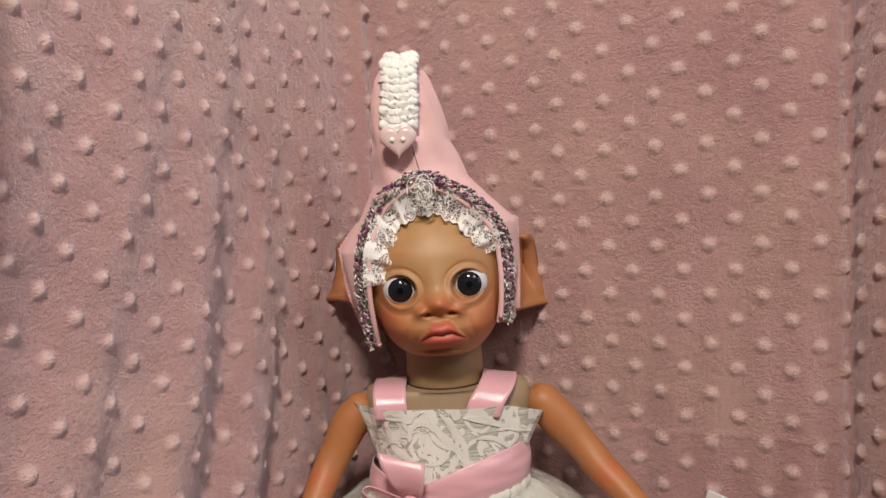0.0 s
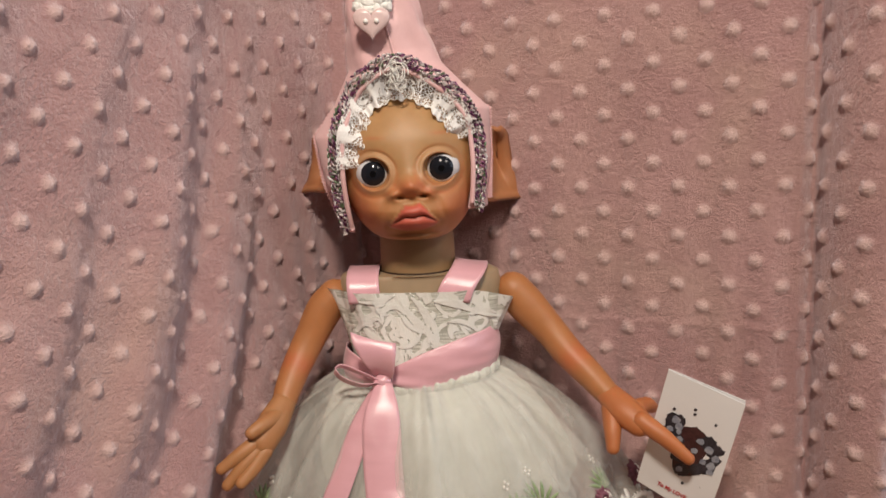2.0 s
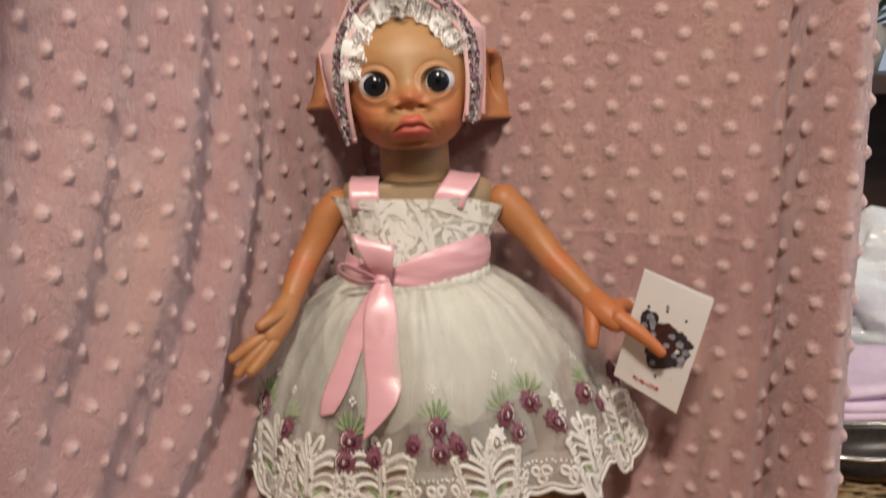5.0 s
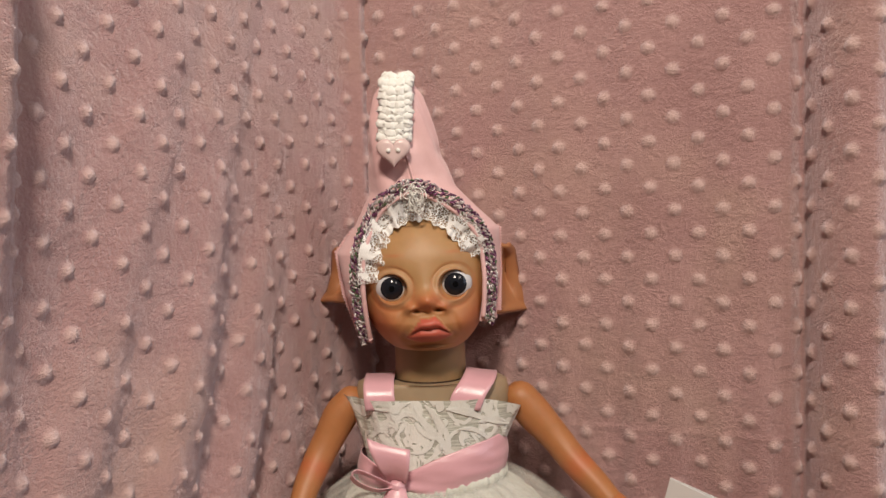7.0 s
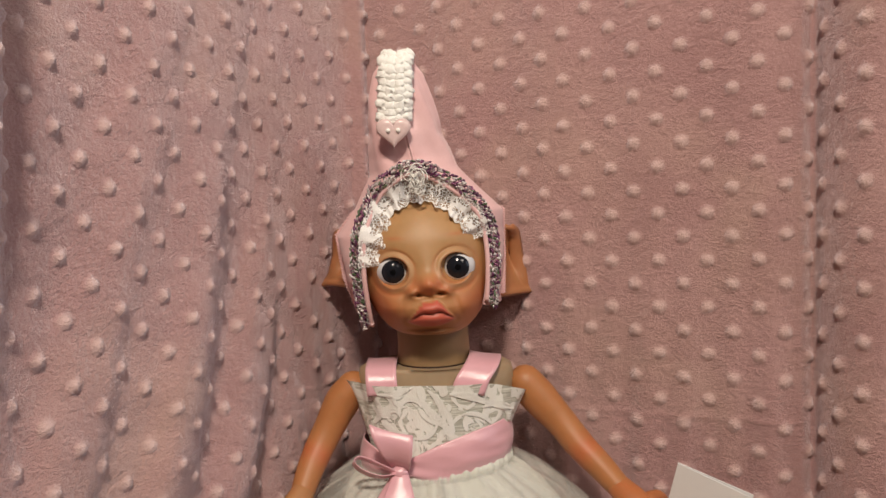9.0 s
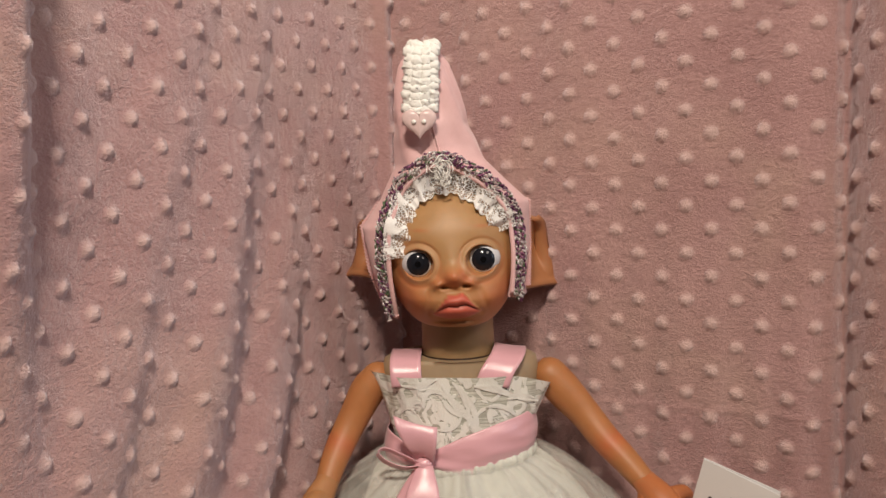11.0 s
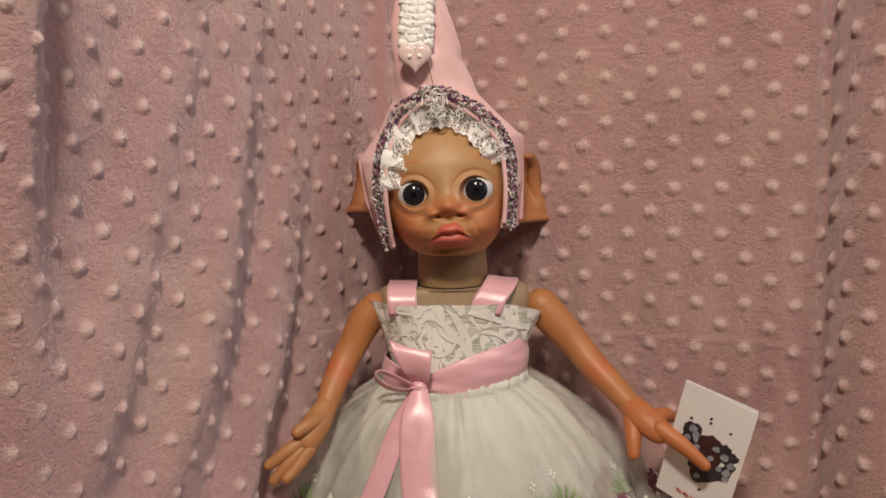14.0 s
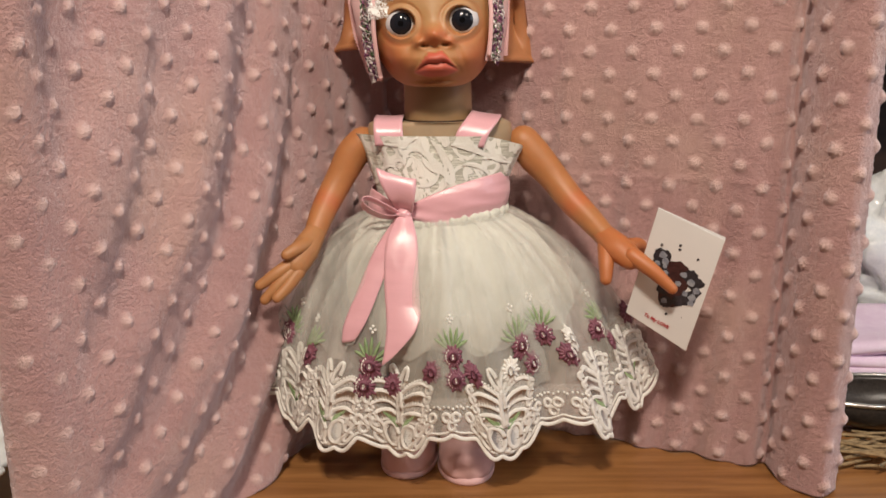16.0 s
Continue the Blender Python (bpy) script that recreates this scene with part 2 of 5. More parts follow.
THREAD = mat("white_thread", (0.84, 0.83, 0.78), 0.65)
vary(THREAD, (0.78, 0.77, 0.73), (0.88, 0.87, 0.84), 400, 1500, bump=0.7, bump_dist=0.0008)
PLUM = mat("plum_thread", (0.22, 0.07, 0.12), 0.45)
vary(PLUM, (0.12, 0.030, 0.055), (0.30, 0.115, 0.165), 500, 2600, bump=0.6)
GREEN = mat("green_thread", (0.16, 0.3, 0.12), 0.35)
vary(GREEN, (0.10, 0.20, 0.07), (0.42, 0.52, 0.30), 500, 2600, bump=0.6)
POMPOM = mat("white_pile", (0.86, 0.86, 0.82), 0.9)
vary(POMPOM, (0.84, 0.84, 0.80), (0.90, 0.90, 0.87), 300, 2200, bump=0.45, bump_dist=0.0008)
HEART = mat("mauve_plastic", (0.66, 0.44, 0.46), 0.28)
vary(HEART, (0.60, 0.45, 0.44), (0.68, 0.52, 0.51), 90, 900, bump=0.05)
PEARL = mat("white_bead", (0.85, 0.84, 0.80), 0.2)
CARD = mat("white_card", (0.80, 0.80, 0.80), 0.55)
vary(CARD, (0.77, 0.77, 0.78), (0.82, 0.82, 0.82), 40, 1200, bump=0.06)
INK = mat("black_ink", (0.015, 0.014, 0.02), 0.5)
vary(INK, (0.008, 0.008, 0.012), (0.05, 0.045, 0.06), 300, 1200, bump=0.05)
MAROON = mat("maroon_ink", (0.045, 0.014, 0.016), 0.5)
vary(MAROON, (0.025, 0.008, 0.010), (0.085, 0.03, 0.03), 260, 1200, bump=0.05)
GREY = mat("grey_ink", (0.3, 0.32, 0.38), 0.5)
vary(GREY, (0.16, 0.18, 0.24), (0.45, 0.47, 0.52), 260, 1200, bump=0.05)
RED = mat("red_ink", (0.45, 0.02, 0.03), 0.5)
EYE_WHITE = mat("eye_white", (0.62, 0.63, 0.66), 0.12)
IRIS = mat("eye_iris", (0.012, 0.013, 0.018), 0.12)
bsdf(IRIS).inputs["Specular IOR Level"].default_value = 0.3
PUPIL = mat("eye_pupil", (0.003, 0.003, 0.004), 0.1)
bsdf(PUPIL).inputs["Specular IOR Level"].default_value = 0.3
SEAM = mat("neck_joint", (0.03, 0.015, 0.01), 0.6)

BRAID = mat("braided_yarn", (0.5, 0.4, 0.4), 0.35, 0.25)
geo = BRAID.node_tree.nodes.new("ShaderNodeNewGeometry")
cr = BRAID.node_tree.nodes.new("ShaderNodeValToRGB")
cr.color_ramp.interpolation = "CONSTANT"
for e in range(4):
    cr.color_ramp.elements.new(0.5)
for e, (p, c) in zip(cr.color_ramp.elements, ((0.0, (0.46, 0.42, 0.42)), (0.30, (0.13, 0.04, 0.10)), (0.52, (0.30, 0.22, 0.25)),
                                              (0.66, (0.10, 0.15, 0.08)), (0.80, (0.74, 0.70, 0.70)), (0.92, (0.22, 0.07, 0.16)))):
    e.position, e.color = p, (*c, 1)
L(BRAID, geo.outputs["Random Per Island"], cr.inputs["Fac"]), L(BRAID, cr.outputs["Color"], bsdf(BRAID).inputs["Base Color"])


# ---- building helpers ----
def part(name, bm, material, parent=None, label="", smooth=True):
    """Links a bmesh as one mesh object, under a thing or part if one is given."""
    me = bpy.data.meshes.new(name)
    bm.to_mesh(me)
    bm.free()
    for x in material if isinstance(material, (list, tuple)) else [material]:
        me.materials.append(x)
    if smooth:
        me.polygons.foreach_set("use_smooth", [True] * len(me.polygons))
    ob = new(name, me)
    ob.parent = parent
    if label:
        tagged(ob, label)
    return ob


def thing(name, at, label, category, group="", kind=""):
    ob = new(name)
    ob.empty_display_size = 0.02
    ob.location = at
    return tagged(ob, label, category, group, kind)


def under(parent, ob):
    ob.parent = parent
    ob.matrix_parent_inverse = Matrix.Translation(parent.location).inverted()
    return ob


def grid(bm, pts, closed_u=False, mat_index=0):
    """A sheet from rows of points. Returns its vertices, row by row."""
    vs = [[bm.verts.new(p) for p in row] for row in pts]
    n = len(vs[0])
    for a, b in zip(vs, vs[1:]):
        for i in range(n if closed_u else n - 1):
            f = bm.faces.new((a[i], a[(i + 1) % n], b[(i + 1) % n], b[i]))
            f.material_index = mat_index
    return vs


def spline(points, n):
    """n points of a smooth curve through the given ones, evenly by parameter."""
    p = np.array(points, float)
    d = np.r_[0, np.cumsum(np.linalg.norm(np.diff(p[:, :3], axis=0), axis=1))]
    m = np.empty_like(p)
    m[1:-1] = (p[2:] - p[:-2]) / (d[2:] - d[:-2])[:, None]
    m[0], m[-1] = (p[1] - p[0]) / (d[1] - d[0]), (p[-1] - p[-2]) / (d[-1] - d[-2])
    out = []
    for s in np.linspace(0, d[-1], n):
        i = min(max(int(np.searchsorted(d, s)) - 1, 0), len(p) - 2)
        h = d[i + 1] - d[i]
        u = (s - d[i]) / h
        out.append((2 * u**3 - 3 * u**2 + 1) * p[i] + (u**3 - 2 * u**2 + u) * h * m[i] + (3 * u**2 - 2 * u**3) * p[i + 1] + (u**3 - u**2) * h * m[i + 1])
    return np.array(out)


def tube(bm, points, n=24, seg=14, mat_index=0, smooth_path=True, caps=True, flat=1.0):
    """A round tube along x, y, z, radius rows."""
    p = spline(points, n) if smooth_path else np.array(points, float)
    rows = []
    ref = Vector((0.3, -1, 0.2))
    for i, q in enumerate(p):
        t = Vector(p[min(i + 1, len(p) - 1)][:3] - p[max(i - 1, 0)][:3]).normalized()
        a = t.cross(ref).normalized()
        b = t.cross(a)
        rows.append([Vector(q[:3]) + float(q[3]) * (math.cos(2 * math.pi * k / seg) * a + flat * math.sin(2 * math.pi * k / seg) * b) for k in range(seg)])
    vs = grid(bm, rows, True, mat_index)
    if caps:
        for ring, q, sgn in ((vs[0], p[0], -1), (vs[-1], p[-1], 1)):
            t = Vector(p[0][:3] - p[1][:3]).normalized() if sgn < 0 else Vector(p[-1][:3] - p[-2][:3]).normalized()
            prev = ring
            for c in (0.35, 0.7, 0.93):
                nr = [bm.verts.new(Vector(q[:3]) + (v.co - Vector(q[:3])) * math.sqrt(1 - c * c) + t * float(q[3]) * c) for v in ring]
                for k in range(seg):
                    bm.faces.new((prev[k], prev[(k + 1) % seg], nr[(k + 1) % seg], nr[k])).material_index = mat_index
                prev = nr
            bm.faces.new(prev).material_index = mat_index
    return vs


def ball(bm, at, r, u=12, v=8, mat_index=0, scale=(1, 1, 1), turn=None):
    m = Matrix.Translation(at) @ (turn.to_4x4() if turn else Matrix()) @ Matrix.Diagonal((r * scale[0], r * scale[1], r * scale[2], 1))
    rows = [[m @ Vector((math.sin(math.pi * j / v) * math.cos(2 * math.pi * i / u), math.sin(math.pi * j / v) * math.sin(2 * math.pi * i / u), math.cos(math.pi * j / v))) for i in range(u)] for j in range(1, v)]
    vs = grid(bm, rows, True, mat_index)
    for ring, z in ((vs[0], 1), (vs[-1], -1)):
        tip = bm.verts.new(m @ Vector((0, 0, z)))
        for i in range(u):
            bm.faces.new((ring[i], ring[(i + 1) % u], tip) if z < 0 else (ring[(i + 1) % u], ring[i], tip)).material_index = mat_index


def box(bm, lo, hi, bevel=0.0, m=None, mat_index=0):
    c = [(a + b) / 2 for a, b in zip(lo, hi)]
    s = [b - a for a, b in zip(lo, hi)]
    made = bmesh.ops.create_cube(bm, size=1, matrix=(m or Matrix()) @ Matrix.Translation(c) @ Matrix.Diagonal((*s, 1)))
    fs = {f for v in made["verts"] for f in v.link_faces}
    for f in fs:
        f.material_index = mat_index
    if bevel:
        bmesh.ops.bevel(bm, geom=list({e for v in made["verts"] for e in v.link_edges}), offset=bevel, segments=2, affect="EDGES", profile=0.5)


def solid(bm, thickness):
    bmesh.ops.recalc_face_normals(bm, faces=bm.faces)
    bmesh.ops.solidify(bm, geom=bm.faces[:], thickness=thickness)


# ---- table and room ----
def build_table():
    t = thing("table", (0, 0.5, 0), "brown oak-veneered table with a smooth satin top", "table")
    bm = bmesh.new()
    box(bm, (-0.65, 0.12, -0.025), (0.75, 0.95, 0.0), 0.002)
    under(t, part("tabletop", bm, WOOD, None, smooth=False))
    for x in (-0.6, 0.7):
        for y in (0.17, 0.9):
            bm = bmesh.new()
            box(bm, (x - 0.025, y - 0.025, -0.74), (x + 0.025, y + 0.025, -0.025), 0.002)
            under(t, part("leg", bm, WOOD, None, smooth=False))


PAINT = mat("cream_wall_paint", (0.6, 0.55, 0.48), 0.85)
vary(PAINT, (0.56, 0.51, 0.45), (0.64, 0.59, 0.52), 3, 200, bump=0.1)
FLOORING = mat("brown_flooring", (0.2, 0.13, 0.08), 0.5)
vary(FLOORING, (0.15, 0.095, 0.06), (0.25, 0.165, 0.10), 4, 80, stretch=(1, 8, 1))


def build_room():
    for name, lo, hi, m in (("floor", (-2.1, -2.1, -0.79), (2.1, 2.1, -0.74), FLOORING), ("ceiling", (-2.1, -2.1, 1.70), (2.1, 2.1, 1.75), PAINT),
                            ("wall_west", (-2.1, -2.1, -0.74), (-2.0, 2.1, 1.70), PAINT), ("wall_north_1", (-2.0, 2.0, -0.74), (0.85, 2.1, 1.70), PAINT), ("wall_north_2", (0.85, 2.0, -0.74), (2.0, 2.1, 0.2), PAINT), ("wall_north_3", (0.85, 2.0, 1.4), (2.0, 2.1, 1.70), PAINT),
                            ("wall_south", (-2.0, -2.1, -0.74), (2.0, -2.0, 1.70), PAINT)):
        bm = bmesh.new()
        box(bm, lo, hi)
        tagged(part(name, bm, m, None, smooth=False), "plain painted room surface" if m is PAINT else "brown wooden room floor", name.split("_")[0], kind="structure")
    bm = bmesh.new()
    for lo, hi in (((2.0, -2.1, -0.74), (2.1, -0.6, 1.7)), ((2.0, 1.5, -0.74), (2.1, 2.1, 1.7)), ((2.0, -0.6, -0.74), (2.1, 1.5, 0.1)), ((2.0, -0.6, 1.35), (2.1, 1.5, 1.7))):
        box(bm, lo, hi)
    tagged(part("wall_east", bm, PAINT, None, smooth=False), "plain painted wall with a window opening", "wall", kind="structure")


build_table()
build_room()


# ---- blanket ----
def build_blanket():
    """One dotted fleece sheet hung in a corner, with rolled ends; z from the table up."""
    plan = [(-0.315, 0.352), (-0.275, 0.334), (-0.228, 0.318), (-0.200, 0.322), (-0.1890, 0.338), (-0.1960, 0.354), (-0.2110, 0.366), (-0.2045, 0.384), (-0.186, 0.425),
            (-0.160, 0.470), (-0.140, 0.518), (-0.1205, 0.5654), (-0.097, 0.610), (-0.080, 0.636), (-0.068, 0.648), (-0.0575, 0.652), (-0.0545, 0.664),
            (-0.040, 0.659), (0.02, 0.632), (0.1042, 0.5907), (0.1946, 0.5504), (0.2485, 0.528), (0.2590, 0.531), (0.2600, 0.516), (0.2640, 0.498), (0.273, 0.484), (0.285, 0.478),
            (0.300, 0.490), (0.305, 0.515), (0.303, 0.56), (0.298, 0.63)]
    step = 0.0017
    length = float(np.sum(np.linalg.norm(np.diff(np.array(plan), axis=0), axis=1)))
    n = int(length / step)
    p = spline([(x, y, 0) for x, y in plan], n)[:, :2]
    s = np.r_[0, np.cumsum(np.linalg.norm(np.diff(p, axis=0), axis=1))]
    t = np.gradient(p, axis=0)
    t /= np.linalg.norm(t, axis=1)[:, None]
    nrm = np.c_[t[:, 1], -t[:, 0]]
    corner = s[np.argmin(np.linalg.norm(p - np.array((-0.0545, 0.664)), axis=1))]
    u = s - corner
    height = 0.66
    zs = np.linspace(0.0, height, int(height / step))
    U, Z = np.meshgrid(u, zs)
    k = np.repeat(np.arange(n)[None], len(zs), 0)
    # long soft folds, stronger on the side that hangs free
    free = 1 / (1 + np.exp((U + 0.10) / 0.028))
    roll_l, roll_r = 1 / (1 + np.exp((U + 0.335) / 0.008)), 1 / (1 + np.exp(-(U - 0.335) / 0.008))
    sl = U - (0.34 * (Z - 0.3) - 1.3 * np.clip(0.30 - Z, 0, 1) ** 2) * np.clip(-U / 0.14, 0, 1)
    grow = np.clip((0.62 - Z) / 0.38, 0.16, 1.0) ** 1.2
    wave = np.sin(sl * 2 * math.pi / 0.080 + 0.6 + 1.1 * np.sin(Z * 5.5 + 11 * U) + 0.3 * np.sin(Z * 13 + 6 * U))
    fold = free * (1 - roll_l) * grow * (0.0076 * (0.75 + 0.25 * np.sin(U * 31 + 1)) * (wave - 0.10 * wave**2)
                                         + 0.0007 * (0.6 + 0.4 * np.sin(U * 47 + 5 * Z)) * np.sin(sl * 2 * math.pi / 0.033 + 1.3 * np.sin(Z * 6 + 1 + 9 * U)))
    # soft dents all over the hanging side
    fold += free * (1 - roll_l) * 0.0009 * (np.sin(U * 83 + 3 * np.sin(Z * 21)) * np.sin(Z * 61 + 2 * np.sin(U * 37)) + 0.6 * np.sin(U * 151 + Z * 40) * np.sin(Z * 113 - U * 60))
    fold += (1 - free) * (1 - roll_r) * (0.0016 * np.sin(U * 2 * math.pi / 0.075 + 2 * Z) + 0.0030 * np.sin(U * 2 * math.pi / 0.027 + 2.5 * np.sin(Z * 6 + 9 * U)) * np.clip(1.1 - Z * 2.6, 0, 1))
    fold += 0.0009 * np.exp(-((Z - 0.232 - 0.01 * U) / 0.0018) ** 2) * ((U > 0.16) & (U < 0.33))
    # the embossed knobs stand in a diagonal lattice
    right = U > -0.0060
    slope = np.where(right, 0.015, 0.058)
    row = (Z - 0.4487 - slope * U) / 0.01712
    best = np.full(U.shape, 9.0)
    ri = np.floor(row)
    pitch = np.where(right, 0.0343, 0.0351)
    start = np.where(right, -0.0030, -0.0095)
    for dr in (0, 1):
        r = ri + dr
        col = (U - start) / pitch - 0.5 * (r % 2)
        dc = col - np.round(col)
        jit = 0.0004 * np.sin(r * 12.9 + np.round(col) * 78.2)
        dist = np.hypot((dc * pitch + jit), (row - r) * 0.01712 + jit)
        best = np.minimum(best, dist)
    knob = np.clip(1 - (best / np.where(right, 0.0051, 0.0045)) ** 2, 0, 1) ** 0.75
    rng = np.random.RandomState(3)
    d = fold + np.where(right, 0.0034, 0.0030) * knob
    low_end = spline([(x, y, 0) for x, y in [(-0.255, 0.356), (-0.2565, 0.345), (-0.2490, 0.338), (-0.2300, 0.343), (-0.2190, 0.358), (-0.2045, 0.384)]], 400)[:, :2]
    arc = np.r_[0, np.cumsum(np.linalg.norm(np.diff(low_end, axis=0), axis=1))]
    joint = u[np.argmin(np.linalg.norm(p - np.array((-0.2045, 0.384)), axis=1))]
    along = arc[-1] - np.clip(joint - u, 0, arc[-1])
    # below, the end of the sheet hangs open instead of rolling in
    open_ = (1 / (1 + np.exp((Z - 0.36) / 0.055))) * (U < joint)
    qx, qy = np.interp(along, arc, low_end[:, 0])[k], np.interp(along, arc, low_end[:, 1])[k]
    lean = (qx - p[k, 0]) * open_
    X = p[k, 0] + nrm[k, 0] * d + lean + 0.00018 * rng.randn(*U.shape)
    Y = p[k, 1] + (qy - p[k, 1]) * open_ + nrm[k, 1] * d + 0.00018 * rng.randn(*U.shape)
    # worn lower edge: it barely lifts off the table, in waves
    lift = 0.0012 + 0.0012 * np.sin(u * 95) + 0.0008 * np.sin(u * 211 + 1)
    ZZ = Z + np.maximum(lift, 0)[None] * np.exp(-Z / 0.02)
    m, w = U.shape
    verts = np.stack([X, Y, ZZ], -1).reshape(-1, 3)
    i = (np.arange(m - 1)[:, None] * w + np.arange(w - 1)[None]).ravel()
    quads = np.stack([i, i + 1, i + w + 1, i + w], -1)
    me = bpy.data.meshes.new("blanket")
    me.vertices.add(len(verts))
    me.vertices.foreach_set("co", verts.ravel())
    me.loops.add(quads.size)
    me.loops.foreach_set("vertex_index", quads.ravel())
    me.polygons.add(len(quads))
    me.polygons.foreach_set("loop_start", np.arange(len(quads)) * 4)
    me.update(calc_edges=True)
    me.polygons.foreach_set("use_smooth", np.ones(len(quads), bool))
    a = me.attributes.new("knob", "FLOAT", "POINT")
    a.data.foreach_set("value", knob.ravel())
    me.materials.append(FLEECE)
    ob = new("blanket", me)
    sol = ob.modifiers.new("thickness", "SOLIDIFY")
    sol.thickness, sol.offset = 0.003, 0.0 - 1.0
    return tagged(ob, "dusty pink plush fleece blanket with raised dots, hung in a corner", "blanket")


build_blanket()


# ---- doll ----
CX, CY, CZ = -0.0097, 0.557, 0.3605
EYES = ((-0.0306, 0.3537), (0.0112, 0.3557))


def g(x, z, x0, z0, sx, sz):
    return np.exp(-((x - x0) / sx) ** 2 - ((z - z0) / sz) ** 2)


LIP_X, LIP_W = -0.0060, 0.0164


def lip_lines(x):
    """Upper edge, middle line and lower edge of the lips at x."""
    q = np.minimum(np.abs(x - LIP_X) / LIP_W, 1.0)
    tilt = 0.05 * (x - LIP_X)
    top = np.interp(q, (0, 0.12, 0.25, 0.45, 0.7, 1.0), (0.3342, 0.3352, 0.3356, 0.3322, 0.3266, 0.3208)) + tilt
    mid = np.interp(q, (0, 0.15, 0.40, 0.7, 1.0), (0.3256, 0.3266, 0.3268, 0.3240, 0.3206)) + tilt
    low = np.interp(q, (0, 0.4, 0.7, 0.9, 1.0), (0.3160, 0.3164, 0.3182, 0.3198, 0.3204)) + tilt
    return top, mid, low


def build_doll():
    """The whole doll is one mesh: head, ears, neck, torso, arms and legs, with painted eyes and lips."""
    bm = bmesh.new()
    paint = {}

    def tint(verts, c):
        for v in verts:
            paint[v] = c

    # head, with the pole of its rings at the face
    rings, seg = 190, 250
    rows = []
    for i in range(1, rings):
        a = math.pi * (i / rings) ** 1.25
        ph = np.arange(seg) * 2 * math.pi / seg
        cs, sn = np.cos(ph), np.sin(ph)
        jaw = np.clip(-sn, 0, 1)
        x = CX + 0.0495 * np.sin(a) * np.sign(cs) * np.abs(cs) ** (1 - 0.46 * jaw)
        z = CZ + 0.0515 * np.sin(a) * np.sign(sn) * np.abs(sn) ** (1 - 0.10 * jaw)
        y = CY - 0.0515 * np.cos(a) * np.ones(seg)
        w = np.clip(np.cos(a) * 3 + 0.6, 0, 1)
        low = np.clip((CZ - z) / 0.052, 0, 1)
        x = CX + (x - CX) * (1 - 0.05 * low**1.5) + 0.0022 * low
        f = 0.0085 * g(x, z, -0.0075, 0.3275, 0.018, 0.012)
        f = f + 0.0065 * g(x, z, -0.036, 0.330, 0.014, 0.013) + 0.0065 * g(x, z, 0.0205, 0.331, 0.014, 0.013)
        f = f + 0.0515 * (1 - math.cos(a)) * 0.62 * np.clip(low * 1.7, 0, 1) * np.exp(-((x + 0.0075) / 0.031) ** 4)
        # nose: a soft bridge, a rounded tip and two wings over the nostrils
        f = f + 0.0098 * g(x, z, -0.0068, 0.3456, 0.0090, 0.0066) + 0.0026 * g(x, z, -0.0078, 0.354, 0.0070, 0.011)
        f = f + 0.0054 * g(x, z, -0.0186, 0.3408, 0.0044, 0.0040) + 0.0054 * g(x, z, 0.0052, 0.3416, 0.0044, 0.0040)
        f = f - 0.0044 * g(x, z, -0.0142, 0.3386, 0.0030, 0.0013) - 0.0044 * g(x, z, 0.0008, 0.3392, 0.0030, 0.0013)
        # full pouting lips, parted by a groove, with a dip under the nose
        q = np.abs(x - LIP_X) / LIP_W
        lt, lm, lb = lip_lines(x)
        tu = np.clip((z - lm) / np.maximum(lt - lm, 0.0006), 0, 1)
        tl = np.clip((lm - z) / np.maximum(lm - lb, 0.0006), 0, 1)
        full = np.clip(1 - q**2, 0, 1) ** 0.9
        f = f + full * (0.0044 * np.sin(math.pi * tu) ** 0.7 + 0.0054 * np.sin(math.pi * tl) ** 0.7 )
        f = f - 0.0026 * g(x, z, LIP_X, 0.3138, 0.013, 0.0015) + 0.0056 * g(x, z, -0.0060, 0.3088, 0.016, 0.0046)
        f = f - 0.0014 * g(x, z, -0.0064, 0.3370, 0.0014, 0.0028)
        # creases that run from the nose down past the corners of the mouth
        for sx in (-1, 1):
            f = f - 0.0011 * np.exp(-((np.abs(x + 0.0066 - sx * (0.0150 + 0.30 * np.clip(0.343 - z, 0, 1)))) / 0.0022) ** 2 - ((z - 0.331) / 0.010) ** 2)
            f = f - 0.0010 * g(x, z, LIP_X + sx * 0.0166, 0.3205 + sx * 0.0007, 0.0022, 0.0024)
        for sx, (ex, ez) in zip((-1, 1), EYES):
            r = np.hypot(x - ex, (z - ez) * 1.06)
            f = f + 0.0020 * np.exp(-((r - 0.0112) / 0.0019) ** 2)
            f = f - 0.0007 * np.exp(-((r - 0.0146) / 0.0011) ** 2) * np.clip((z - ez) / 0.008, 0, 1)
            f = f - 0.0007 * np.exp(-((r - 0.0162) / 0.0015) ** 2) * np.clip((ez - z) / 0.010, 0, 1)
            f = f - 0.010 * np.clip(1 - r / 0.0101, 0, 1) ** 0.3
            f = f + 0.0014 * g(x, z, ex, ez + 0.021, 0.014, 0.008)
        rows.append([(a_, b_, c_) for a_, b_, c_ in zip(x, y - f * w, z)])
    vs = grid(bm, rows, True)
    bm.faces.new(vs[0]), bm.faces.new(vs[-1][::-1])
    base, blush, lip = np.array((0.480, 0.268, 0.112)), np.array((0.54, 0.175, 0.065)), np.array((0.58, 0.125, 0.080))
